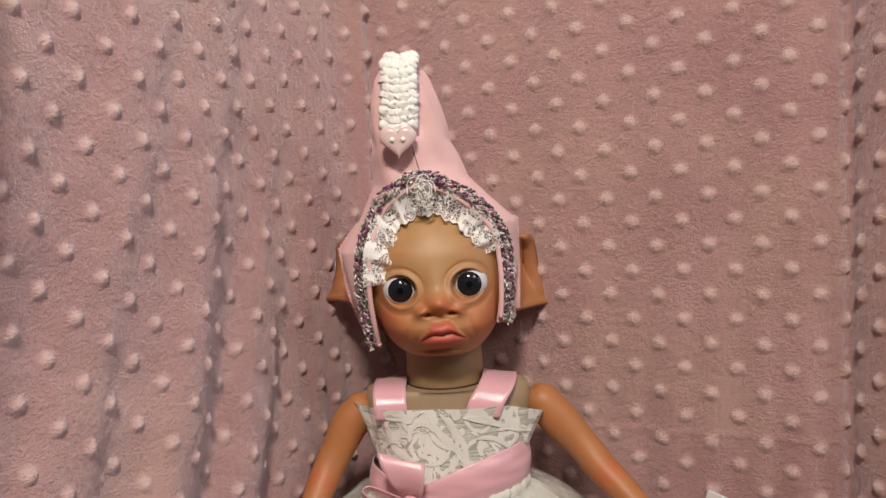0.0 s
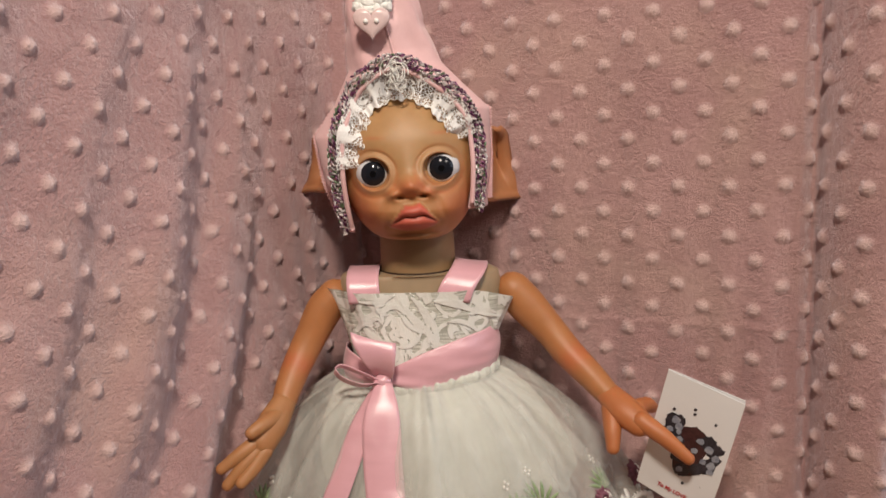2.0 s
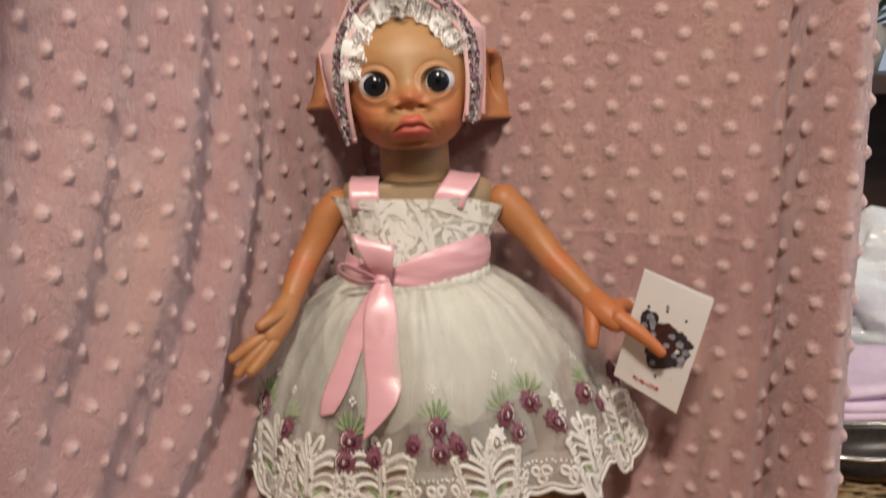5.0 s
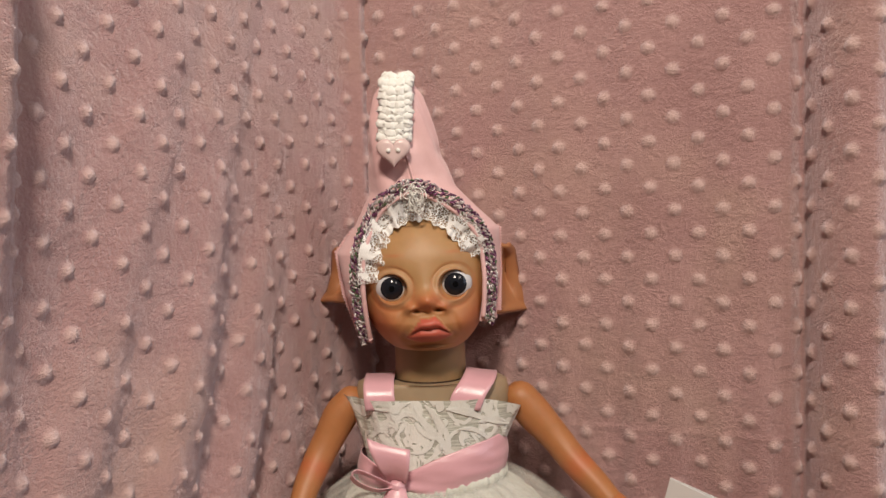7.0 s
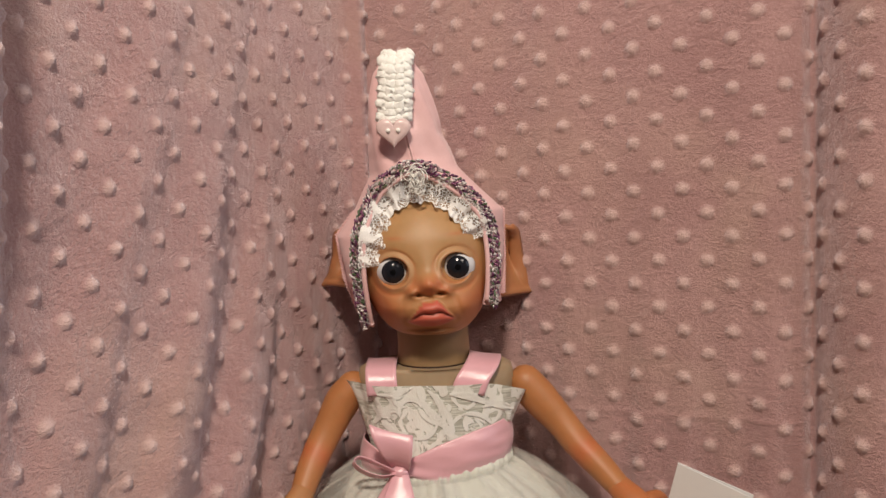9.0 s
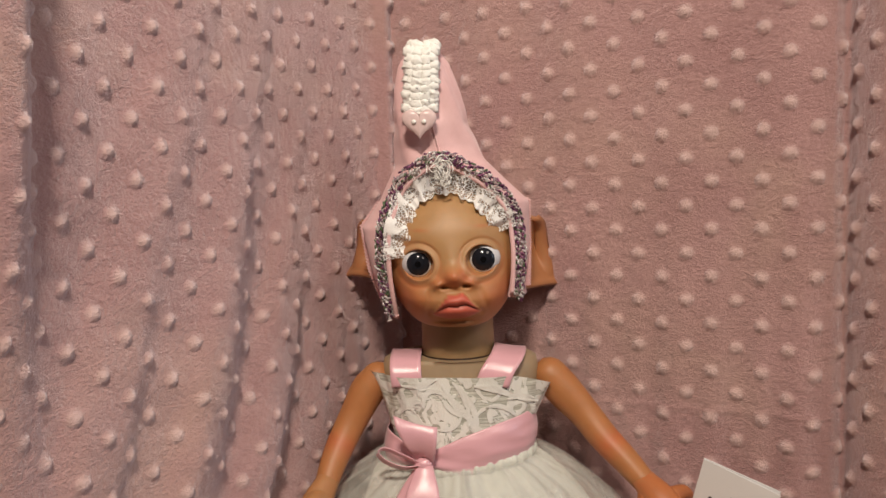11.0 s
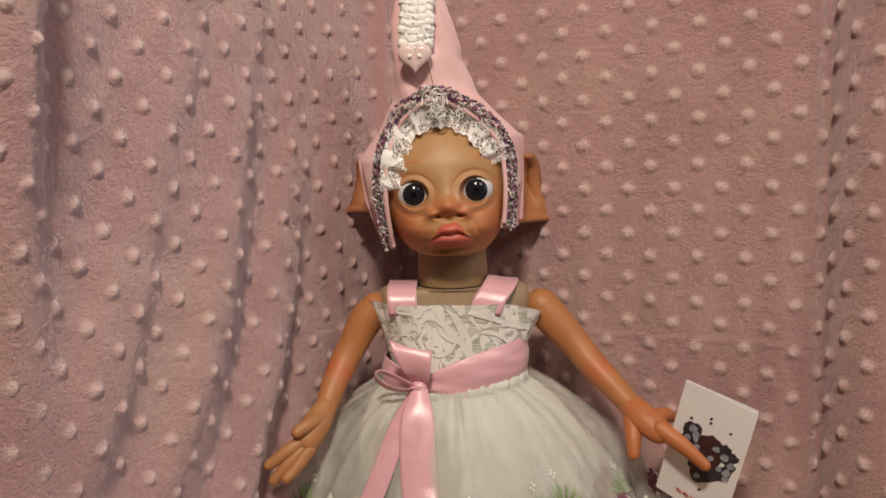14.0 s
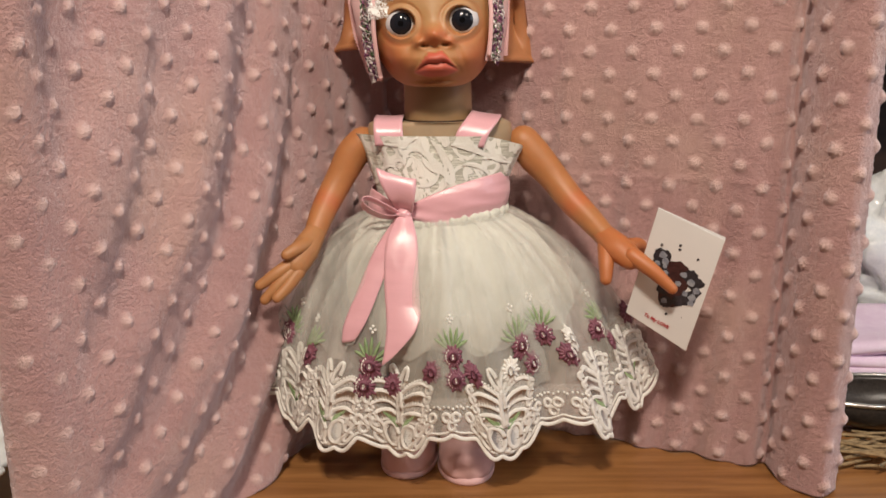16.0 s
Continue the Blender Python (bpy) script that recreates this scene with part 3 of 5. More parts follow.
    for ring in vs:
        for v in ring:
            x, y, z = v.co
            c = base.copy()
            k = 1.0 * g(x, z, -0.040, 0.327, 0.020, 0.016) + 1.0 * g(x, z, 0.025, 0.329, 0.020, 0.016) + 0.95 * g(x, z, -0.0066, 0.3455, 0.0105, 0.0062)
            k += 0.35 * g(x, z, -0.0158, 0.3410, 0.005, 0.004) + 0.35 * g(x, z, 0.0030, 0.3415, 0.005, 0.004)
            k += 0.40 * g(x, z, -0.006, 0.314, 0.020, 0.006) + 0.30 * g(x, z, -0.045, 0.345, 0.008, 0.02) + 0.30 * g(x, z, 0.030, 0.346, 0.008, 0.02)
            pale = 0.0
            for ex, ez in EYES:
                r = math.hypot(x - ex, z - ez)
                k += 0.30 * math.exp(-((r - 0.0150) / 0.0014) ** 2) + 0.35 * math.exp(-((r - 0.0098) / 0.0007) ** 2)
                k += 0.55 * g(x, z, ex + 0.001, ez + 0.0222, 0.0065, 0.0013)
                pale += math.exp(-((r - 0.0120) / 0.0014) ** 2)
            c = c + (np.array((0.52, 0.31, 0.165)) - c) * min(pale, 1.0) * 0.7
            c = c + (blush - c) * min(k, 1.0)
            lt, lm, lb = lip_lines(x)
            u = abs(x - LIP_X) / LIP_W
            if u < 1 and lb < z < lt and y < CY:
                groove = min(abs(z - lm) / 0.0014, 1.0)
                edge = min((lt - z) / 0.0012, (z - lb) / 0.0012, 1.0) * (1 - 0.4 * u**6)
                c = c + (lip * (0.66 + 0.34 * groove) - c) * edge
            if y > 0.57:
                c = np.array((0.42, 0.29, 0.18))
            paint[v] = tuple(c)
    # eyes
    for ex, ez in EYES:
        ex += 0.0013 if ex > 0 else -0.0002
        rows = []
        for a in np.r_[np.linspace(0.015, 0.52, 14), np.linspace(0.60, 1.35, 10)]:
            rows.append([(ex + 0.0122 * math.sin(a) * math.cos(q), 0.5212 - 0.0122 * math.cos(a) - (0.0005 if a < 0.79 else 0), ez + 0.0122 * math.sin(a) * math.sin(q))
                         for q in np.arange(36) * 2 * math.pi / 36])
        ev = grid(bm, rows, True)
        cap = bm.faces.new(ev[0])
        cap.material_index = 3
        for r, ring in enumerate(ev):
            for v in ring:
                paint[v] = (0.5, 0.5, 0.5)
                for f in v.link_faces:
                    f.material_index = max(f.material_index, 0)
        for r in range(len(ev) - 1):
            aa = np.r_[np.linspace(0.015, 0.52, 14), np.linspace(0.60, 1.35, 10)][r + 1]
            mi = 3 if aa < 0.20 else (2 if aa < 0.74 else 1)
            for i in range(36):
                for f in ev[r][i].link_faces:
                    if ev[r + 1][i] in f.verts and ev[r][(i + 1) % 36] in f.verts:
                        f.material_index = mi

    # ears: curled flaps that stand out and back
    skin_arm = (0.50, 0.205, 0.074)
    for sgn, ax in ((1, 0.0), (-1, -0.0185)):
        rows = []
        for i in range(22):
            v = i / 21
            row = []
            for j in range(20):
                q = j / 19
                x = 0.036 + q * float(np.interp(v, (0, 0.12, 0.5, 0.8, 1.0), (0.021, 0.0255, 0.0285, 0.034, 0.0425)))
                y = 0.562 + 0.054 * q + 0.016 * math.sin(q * math.pi) * math.sin(v * math.pi) - 0.010 * math.exp(-((q - 0.88) / 0.16) ** 2) * (1 - v) ** 0.5
                z = 0.3785 - 0.0530 * v - 0.010 * (1 - q) ** 2 * (1 - v) + 0.003 * q * (1 - 2 * v) - 0.006 * (1 - v) ** 6 * (2 * q - 1) ** 2 - 0.004 * math.exp(-((q - 1.0) / 0.12) ** 2) * (v > 0.5) * (v - 0.5)
                y += -0.006 * math.exp(-(v / 0.10) ** 2) + 0.004 * math.exp(-((v - 0.92) / 0.08) ** 2)
                row.append((ax + x, y, z) if sgn > 0 else (ax - x + 0.004 * q * v, y, 0.3785 + (z - 0.3785) * 0.80))
            rows.append(row)
        sheet = bmesh.new()
        grid(sheet, rows)
        solid(sheet, 0.0030)
        table = {v: bm.verts.new(v.co) for v in sheet.verts}
        for f in sheet.faces:
            bm.faces.new([table[v] for v in f.verts])
        tint(table.values(), (0.47, 0.20, 0.085))
        sheet.free()

    # neck, torso and legs
    trunk = (0.42, 0.305, 0.19)
    tint([v for r in tube(bm, [(-0.006, 0.562, 0.2835, 0.0268), (-0.006, 0.560, 0.300, 0.0260), (-0.007, 0.560, 0.322, 0.0262)], 10, 32, 0, caps=False) for v in r], (0.37, 0.235, 0.12))
    tint([v for r in tube(bm, [(-0.006, 0.5620, 0.2820, 0.0274), (-0.006, 0.5620, 0.2834, 0.0274)], 2, 32, 4, caps=False) for v in r], (0.1, 0.05, 0.03))
    prof = [(0.2822, 0.024, 0.022), (0.2822, 0.031, 0.0305), (0.2828, 0.040, 0.0312), (0.2826, 0.050, 0.0300), (0.2800, 0.0552, 0.0300), (0.272, 0.0568, 0.0315), (0.262, 0.0562, 0.0318), (0.25, 0.052, 0.031), (0.23, 0.047, 0.031), (0.205, 0.050, 0.034), (0.175, 0.052, 0.036), (0.15, 0.045, 0.032), (0.14, 0.02, 0.015)]
    rows = [[(-0.005 + rx * math.copysign(abs(math.cos(q)) ** 0.85, math.cos(q)), 0.558 + ry * math.sin(q), z) for q in np.arange(48) * 2 * math.pi / 48] for z, rx, ry in prof]
    tv = grid(bm, rows, True)
    tint([v for r in tv for v in r], trunk)
    bm.faces.new(tv[0])
    for x in (-0.0305, 0.0155):
        tint([v for r in tube(bm, [(x, 0.555, 0.16, 0.021), (x, 0.55, 0.09, 0.016), (x, 0.542, 0.030, 0.0125)], 14, 16, 0) for v in r], trunk)
    # arms, with ball joints at shoulder and fingers of a spread hand
    arms = (
        [(-0.0655, 0.5565, 0.2655, 0.0120), (-0.0735, 0.556, 0.2560, 0.0128), (-0.0835, 0.552, 0.238, 0.0112), (-0.0905, 0.546, 0.225, 0.0106), (-0.0965, 0.535, 0.212, 0.0096), (-0.1010, 0.524, 0.199, 0.0082)],
        [(0.0600, 0.5565, 0.2650, 0.0125), (0.0690, 0.555, 0.2540, 0.0132), (0.0840, 0.549, 0.237, 0.0112), (0.0960, 0.540, 0.222, 0.0106), (0.1090, 0.528, 0.209, 0.0095), (0.1185, 0.516, 0.199, 0.0082)])
    for a in arms:
        av = tube(bm, a, 40, 20, 0)
        tint([v for r in av for v in r], skin_arm)
        for v in av[0]:
            for f in v.link_faces:
                for w in f.verts:
                    paint.setdefault(w, skin_arm)
        for i, r in enumerate(av):
            k = math.exp(-((i - 26) / 3.6) ** 2)
            tint(r, tuple(p + (q - p) * k for p, q in zip(skin_arm, (0.54, 0.165, 0.06))))
    # palms and fingers
    digits = (
        ([(-0.1005, 0.522, 0.200, 0.0085), (-0.1065, 0.512, 0.190, 0.0105), (-0.1120, 0.505, 0.181, 0.0095)], 0.8),
        ([(-0.1040, 0.514, 0.195, 0.0062), (-0.1115, 0.502, 0.193, 0.0050), (-0.1175, 0.497, 0.190, 0.0042)], 1),
        ([(-0.1125, 0.505, 0.183, 0.0058), (-0.1250, 0.498, 0.176, 0.0050), (-0.1380, 0.494, 0.1675, 0.0038)], 1),
        ([(-0.1130, 0.503, 0.178, 0.0056), (-0.1240, 0.496, 0.168, 0.0048), (-0.1345, 0.492, 0.1570, 0.0038)], 1),
        ([(-0.1110, 0.502, 0.175, 0.0056), (-0.1190, 0.495, 0.165, 0.0048), (-0.1250, 0.490, 0.1590, 0.0038)], 1),
        ([(0.1180, 0.516, 0.200, 0.0085), (0.1260, 0.503, 0.193, 0.0105), (0.1340, 0.494, 0.187, 0.0092)], 0.8),
        ([(0.1190, 0.508, 0.192, 0.0068), (0.1175, 0.498, 0.182, 0.0058), (0.1165, 0.492, 0.1715, 0.0044)], 1),
        ([(0.1350, 0.492, 0.189, 0.0066), (0.1470, 0.484, 0.181, 0.0056), (0.1615, 0.4785, 0.1680, 0.0040)], 1),
        ([(0.1360, 0.505, 0.193, 0.0062), (0.1430, 0.510, 0.193, 0.0052), (0.1480, 0.516, 0.189, 0.0042)], 1))
    for d, fl in digits:
        before = set(bm.verts)
        tube(bm, d, 12, 14, 0, flat=fl)
        tint([v for v in bm.verts if v not in before], (0.53, 0.180, 0.062) if d[0][0] > 0 else (0.47, 0.215, 0.085))
    bm.verts.index_update()
    cols = [paint.get(v, skin_arm) for v in bm.verts]
    bmesh.ops.recalc_face_normals(bm, faces=bm.faces)
    ob = part("doll", bm, [SKIN, EYE_WHITE, IRIS, PUPIL, SEAM])
    a = ob.data.color_attributes.new("paint", "FLOAT_COLOR", "POINT")
    a.data.foreach_set("color", np.array([(*c, 1.0) for c in cols], float).ravel())
    return tagged(ob, "tan vinyl elf-eared doll with large dark eyes and pouting lips", "doll")


build_doll()


# ---- shoes ----
def build_shoe(at, turn):
    s = thing("doll_shoe", (0, 0, 0), "soft pale pink felt doll shoe with a rounded toe", "shoe", "pair of doll shoes")
    rows = []
    for i in range(27):
        v = i / 26
        y = -0.034 + 0.068 * v
        e = max(1 - ((v - 0.5) / 0.5) ** 2, 0.0) ** 0.42
        w = 0.0205 * e * (1.06 - 0.25 * v)
        h = 0.036 * e * (0.80 + 0.25 * math.sin(v * 2.4))
        row = []
        for q in np.linspace(0, math.pi, 21):
            cz = math.sin(q) ** 0.8
            row.append((w * math.cos(q), y, 0.0045 + h * cz - 0.0022 * math.exp(-(math.cos(q) / 0.08) ** 2) * e))
        rows.append(row)
    bm = bmesh.new()
    grid(bm, rows)
    bmesh.ops.remove_doubles(bm, verts=bm.verts, dist=0.00005)
    solid(bm, 0.0012)
    part("upper", bm, FELT, s)
    bm = bmesh.new()
    lo = [(0.0208 * math.cos(q) * (1.06 - 0.125 * (1 + math.sin(q))), 0.0345 * math.sin(q)) for q in [k * 2 * math.pi / 40 for k in range(40)]]
    grid(bm, [[(x, y, 0.0) for x, y in lo], [(x * 1.02, y * 1.02, 0.0015) for x, y in lo], [(x * 1.02, y * 1.02, 0.0040) for x, y in lo], [(x * 0.97, y * 0.97, 0.0052) for x, y in lo]], True)
    bm.verts.ensure_lookup_table()
    bm.faces.new([bm.verts[i] for i in range(39, -1, -1)])
    part("sole", bm, FELT, s)
    s.matrix_basis = pose(*at, 0, 0, turn) @ Matrix.Diagonal((1.17, 1.08, 1.12, 1))
    return s


build_shoe((0.0140, 0.535, 0.0002), 4)
build_shoe((-0.0320, 0.545, 0.0002), -8)


# ---- hat ----
HAT_R = ((0.3190, 0.0450), (0.3600, 0.0465), (0.3923, 0.0461), (0.4089, 0.0294), (0.4225, 0.0168), (0.4452, 0.0066), (0.4688, -0.0008), (0.4853, -0.0070), (0.4960, -0.0150), (0.4995, -0.0215))
HAT_L = ((0.3094, -0.0549), (0.3452, -0.0677), (0.3769, -0.0720), (0.3958, -0.0571), (0.4182, -0.0458), (0.4453, -0.0466), (0.4692, -0.0447), (0.4853, -0.0402), (0.4960, -0.0325), (0.4995, -0.0285))
HAT_D = ((0.31, 0.049), (0.36, 0.056), (0.385, 0.0545), (0.40, 0.047), (0.415, 0.037), (0.43, 0.026), (0.45, 0.019), (0.47, 0.016), (0.49, 0.012), (0.4995, 0.003))
HAT_Y = ((0.31, 0.562), (0.38, 0.560), (0.42, 0.552), (0.45, 0.540), (0.50, 0.530))
OPEN = ((0.312, 0.0385), (0.325, 0.0400), (0.345, 0.0418), (0.360, 0.0420), (0.378, 0.0407), (0.395, 0.0345), (0.405, 0.0255), (0.4146, 0.0133), (0.419, 0.0))


def lut(table, z):
    return float(np.interp(z, [r[0] for r in table], [r[1] for r in table]))


def hat_point(a, z):
    """A point of the hat at angle a (0 is the wearer's front) and height z."""
    xr, xl, d, cy = lut(HAT_R, z), lut(HAT_L, z), lut(HAT_D, z), lut(HAT_Y, z)
    cx, rx = (xr + xl) / 2, (xr - xl) / 2
    s, c = math.sin(a), math.cos(a)
    puck = 0.0010 * math.sin(7 * a + 60 * z) + 0.0016 * math.exp(-((z - 0.446) / 0.006) ** 2) * math.cos(2 * a)
    return Vector((cx + (rx + puck) * math.copysign(abs(s) ** 1.12, s), cy - (d + puck) * math.copysign(abs(c) ** 0.82, c), z))


def front_angle(z, x):
    """The angle at which the hat's front has that x."""
    lo, hi = -math.pi / 2, math.pi / 2
    for _ in range(30):
        mid = (lo + hi) / 2
        if hat_point(mid, z).x < x:
            lo = mid
        else:
            hi = mid
    return (lo + hi) / 2


def rim_points(n=90):
    """The edge of the face opening, from one cheek over the brow to the other."""
    out = []
    path = [(-1, z) for z in np.linspace(0.316, 0.419, 60)] + [(1, z) for z in np.linspace(0.419, 0.329, 56)]
    for sgn, z in path:
        a = front_angle(z, -0.0088 - 0.0060 * max(0, (z - 0.390) / 0.029) + sgn * lut(OPEN, z))
        out.append(hat_point(a, z))
    return spline([tuple(p) for p in out[::6]] + [tuple(out[-1])], n)


def build_hat():
    h = thing("pixie_hat", (-0.01, 0.555, 0.31), "pale pink felt pixie hat with lace, braid and heart button", "hat")
    bm = bmesh.new()
    zs = np.r_[np.linspace(0.313, 0.419, 70), np.linspace(0.4205, 0.4995, 54)]
    rows = []
    for z in zs:
        if z < 0.419:
            w = lut(OPEN, z)
            xo = -0.0088 - 0.0060 * max(0, (z - 0.390) / 0.029)
            a0, a1 = front_angle(z, xo + w), front_angle(z, xo - w) + 2 * math.pi
        else:
            a0, a1 = 0.0, 2 * math.pi
        rows.append([hat_point(a0 + (a1 - a0) * i / 110, z) for i in range(111)])
    grid(bm, rows)
    bm.verts.ensure_lookup_table()
    bmesh.ops.remove_doubles(bm, verts=[v for v in bm.verts if v.co.z > 0.4985], dist=0.0004)
    for v in bm.verts:
        if v.co.x > -0.01:
            v.co.z += 0.014 * min(max((0.350 - v.co.z) / 0.037, 0), 1)
    solid(bm, 0.0016)
    under(h, part("crown", bm, FELT))
    # pinked side seams, a flat zigzag flange on each side
    for table, sgn in ((HAT_R, 1), (HAT_L, -1)):
        bm = bmesh.new()
        top = []
        bot = []
        for i, z in enumerate(np.linspace(0.330 if sgn > 0 else 0.318, 0.394, 64)):
            x, y = lut(table, z), lut(HAT_Y, z)
            top.append((x - sgn * 0.002, y, z))
            bot.append((x + sgn * (0.0016 + (0.0012 if i % 2 else 0)), y - 0.001, z))
        grid(bm, [top, bot])
        solid(bm, 0.0022)
        under(h, part("seam", bm, FELT, smooth=False))
    # centre seam
    bm = bmesh.new()
    tube(bm, [(*(hat_point(0.06, z) + Vector((0, -0.0004, 0))), 0.0005) for z in np.linspace(0.423, 0.447, 8)], 20, 6)
    under(h, part("centre_seam", bm, FELT))
    rim = rim_points(150)
    # braid along the opening, a little way up the felt
    bm = bmesh.new()
    rnd = random.Random(5)
    n = len(rim)
    mid = Vector((-0.0097, 0.0, 0.362))
    for i in range(2, n - 1):
        p = Vector(rim[i])
        t = (Vector(rim[min(i + 1, n - 1)]) - Vector(rim[i - 1])).normalized()
        out = Vector((p.x - mid.x, 0, p.z - mid.z)).normalized()
        for k in range(6):
            ph = i * 0.85 + k * 1.05
            at = p + out * (0.0056 + 0.0030 * math.sin(ph)) + Vector((0, -0.0030 - 0.0011 * math.cos(ph) + 0.0040 * max(0.0, abs(p.x - mid.x) - 0.030) / 0.012, 0))
            d = (t + out * 0.9 * math.cos(ph) + Vector((0, 0.4 * math.sin(ph), 0))).normalized()
            at += Vector((rnd.uniform(-1, 1), rnd.uniform(-1, 1), rnd.uniform(-1, 1))) * 0.0008
            d = (d + Vector((rnd.uniform(-0.6, 0.6), rnd.uniform(-0.6, 0.6), rnd.uniform(-0.6, 0.6)))).normalized()
            ball(bm, at, 0.00092, 6, 4, 0, (rnd.uniform(0.6, 1.0), 0.9, rnd.uniform(1.3, 2.6)), d.to_track_quat("Z", "Y").to_matrix())
    under(h, part("braid", bm, BRAID, label="plum, grey and green twisted yarn braid"))
    # rolled felt edge inside the braid
    bm = bmesh.new()
    tube(bm, [(p[0], p[1] - 0.0008, p[2], 0.0017) for p in rim[::3]], 120, 8)
    under(h, part("rolled_edge", bm, FELT))
    # gathered lace over the brow
    bm = bmesh.new()
    a, b = int(n * 0.18), int(n * 0.80)
    rows = [[], [], [], [], [], [], []]
    for i in range((b - a) * 4):
        f = a + i / 4
        j = int(f)
        p = Vector(rim[j]).lerp(Vector(rim[min(j + 1, n - 1)]), f - j)
        out = Vector((p.x - mid.x, 0, p.z - mid.z)).normalized()
        v = i / ((b - a) * 4)
        wide = 0.0180 + 0.0050 * math.exp(-((v - 0.52) / 0.10) ** 2) + 0.0009 * math.sin(i * 0.13) + 0.0006 * math.sin(i * 0.31)
        for r in range(7):
            q = r / 6
            ruff = 0.0014 * math.sin(i * 0.13 + 1.5 * q) * (0.3 + q) + 0.0007 * math.sin(i * 0.31) * q
            pt = p + out * (0.0035 - wide * q) + Vector((0, -0.0030 - ruff, 0))
            inside = 1 - ((pt.x - CX) / 0.0495) ** 2 - ((pt.z - CZ) / 0.0515) ** 2
            skull = CY - 0.0515 * math.sqrt(max(inside, 0.0)) - 0.0035 - ruff
            pt.y += max(skull - pt.y, 0.0) * q**2.2
            rows[r].append(pt)
    grid(bm, rows)
    ob = under(h, part("lace_ruffle", bm, LACE, label="gathered white net lace"))
    bm = bmesh.new()
    tube(bm, [(*p, 0.00045) for p in rows[6]], len(rows[6]), 5, 0, False, False)
    under(h, part("lace_edge", bm, THREAD))
    # knot of lace at the top
    bm = bmesh.new()
    rnd = random.Random(8)
    c = Vector((-0.0150, 0.5080, 0.4170))
    for k in range(34):
        q = rnd.uniform(0, 2 * math.pi)
        r = rnd.uniform(0.002, 0.0060)
        c = Vector((-0.0150 + rnd.uniform(-0.004, 0.005), 0.5080, 0.4150 + rnd.uniform(-0.006, 0.005)))
        tube(bm, [(c.x + r * math.cos(q + s) * 0.9, c.y + rnd.uniform(-0.003, 0.002), c.z + r * math.sin(q + s) * 1.2, 0.00042) for s in (0, 0.7, 1.4, 2.1)], 10, 5, 0)
    under(h, part("lace_knot", bm, THREAD))
    # plush trim up the tip, and the heart button
    bm = bmesh.new()
    rnd = random.Random(2)
    for i in range(10):
        z = 0.4550 + i * 0.0045
        y = lut(HAT_Y, z) - lut(HAT_D, z) - 0.0035
        x = -0.0262 + 0.0003 * i
        for dx in (-0.0074 + 0.0011 * (i % 2), -0.0026, 0.0026, 0.0074 - 0.0011 * (i % 2)):
            ball(bm, (x + dx + rnd.uniform(-0.0004, 0.0004), y - (0.0012 if abs(dx) < 0.004 else 0), z + (0.0014 if abs(dx) > 0.004 else 0)), 0.0051, 20, 14, 0, (1.0, 0.85, 0.88))
    for v in bm.verts:
        v.co += Vector((noise.noise(v.co * 900), noise.noise(v.co * 900 + Vector((9, 0, 0))) * 0.6, noise.noise(v.co * 900 + Vector((0, 9, 0))))) * 0.0014 + Vector((noise.noise(v.co * 300), 0, noise.noise(v.co * 300 + Vector((5, 5, 0))))) * 0.0014
    under(h, part("plush_trim", bm, POMPOM, label="white plush looped trim"))
    bm = bmesh.new()
    rows = []
    outline = []
    for k in range(48):
        q = 2 * math.pi * k / 48
        outline.append((16 * math.sin(q) ** 3 / 16 * 0.0115, (13 * math.cos(q) - 5 * math.cos(2 * q) - 2 * math.cos(3 * q) - math.cos(4 * q)) / 16 * 0.0108))
    y0 = 0.5105
    for sc, dy in ((0.94, 0.0030), (1.0, 0.0022), (1.0, 0.0006), (0.93, -0.0004), (0.6, -0.0008), (0.02, -0.0009)):
        rows.append([(-0.0268 + x * sc, y0 + dy, 0.4468 + z * sc) for x, z in outline])
    vs = grid(bm, rows, True)
    bm.faces.new(vs[0]), bm.faces.new(vs[-1])
    button = under(h, part("heart_button", bm, HEART, label="mauve plastic heart-shaped button"))
    for dx in (-0.0033, 0.0033):
        bm = bmesh.new()
        ball(bm, (-0.0270 + dx, y0 - 0.0012, 0.4470), 0.0016, 14, 10)
        ob = part("bead", bm, PEARL, button, "white bead")


build_hat()


# ---- dress ----
WAIST = (-0.006, 0.553)
FLARE = ((0.0, 0.0470), (0.05, 0.066), (0.12, 0.084), (0.25, 0.103), (0.43, 0.1240), (0.7, 0.143), (1.0, 0.1560), (1.2, 0.162))
FANS = (-1.42, -0.98, -0.62, -0.27, 0.27, 0.86, 1.32, 1.8, 2.3, 2.8, -1.9, -2.4, -2.9)


def hem(a):
    """Height of the skirt's edge at angle a (0 is the front)."""
    low = sum(math.exp(-((a - c) / 0.135) ** 2) for c in FANS)
    return 0.059 + 0.021 * (1 - math.cos(a)) - 0.021 * (1 - math.exp(-4.0 * low * low))


def skirt(a, v, lift=0.0, scale=1.0):
    """A point of the skirt at angle a, from the waist (v 0) to the edge (v 1)."""
    r = lut(FLARE, v) * scale
    wave = v**0.65 * ((0.0060 + 0.0020 * v) * math.sin(9 * a + 1.0) + 0.0036 * math.sin(15 * a + 2.2 + v) + 0.0022 * math.sin(29 * a + 2 * v)) + 0.0011 * math.sin(43 * a + 2 * math.sin(9 * a)) * math.exp(-v / 0.22)
    r = r + wave + lift
    z = 0.214 + (hem(a) - 0.214) * v
    return Vector((WAIST[0] + 0.010 * v + r * math.sin(a), WAIST[1] - r * (0.76 - 0.24 * min(v, 1)) * math.cos(a), z))


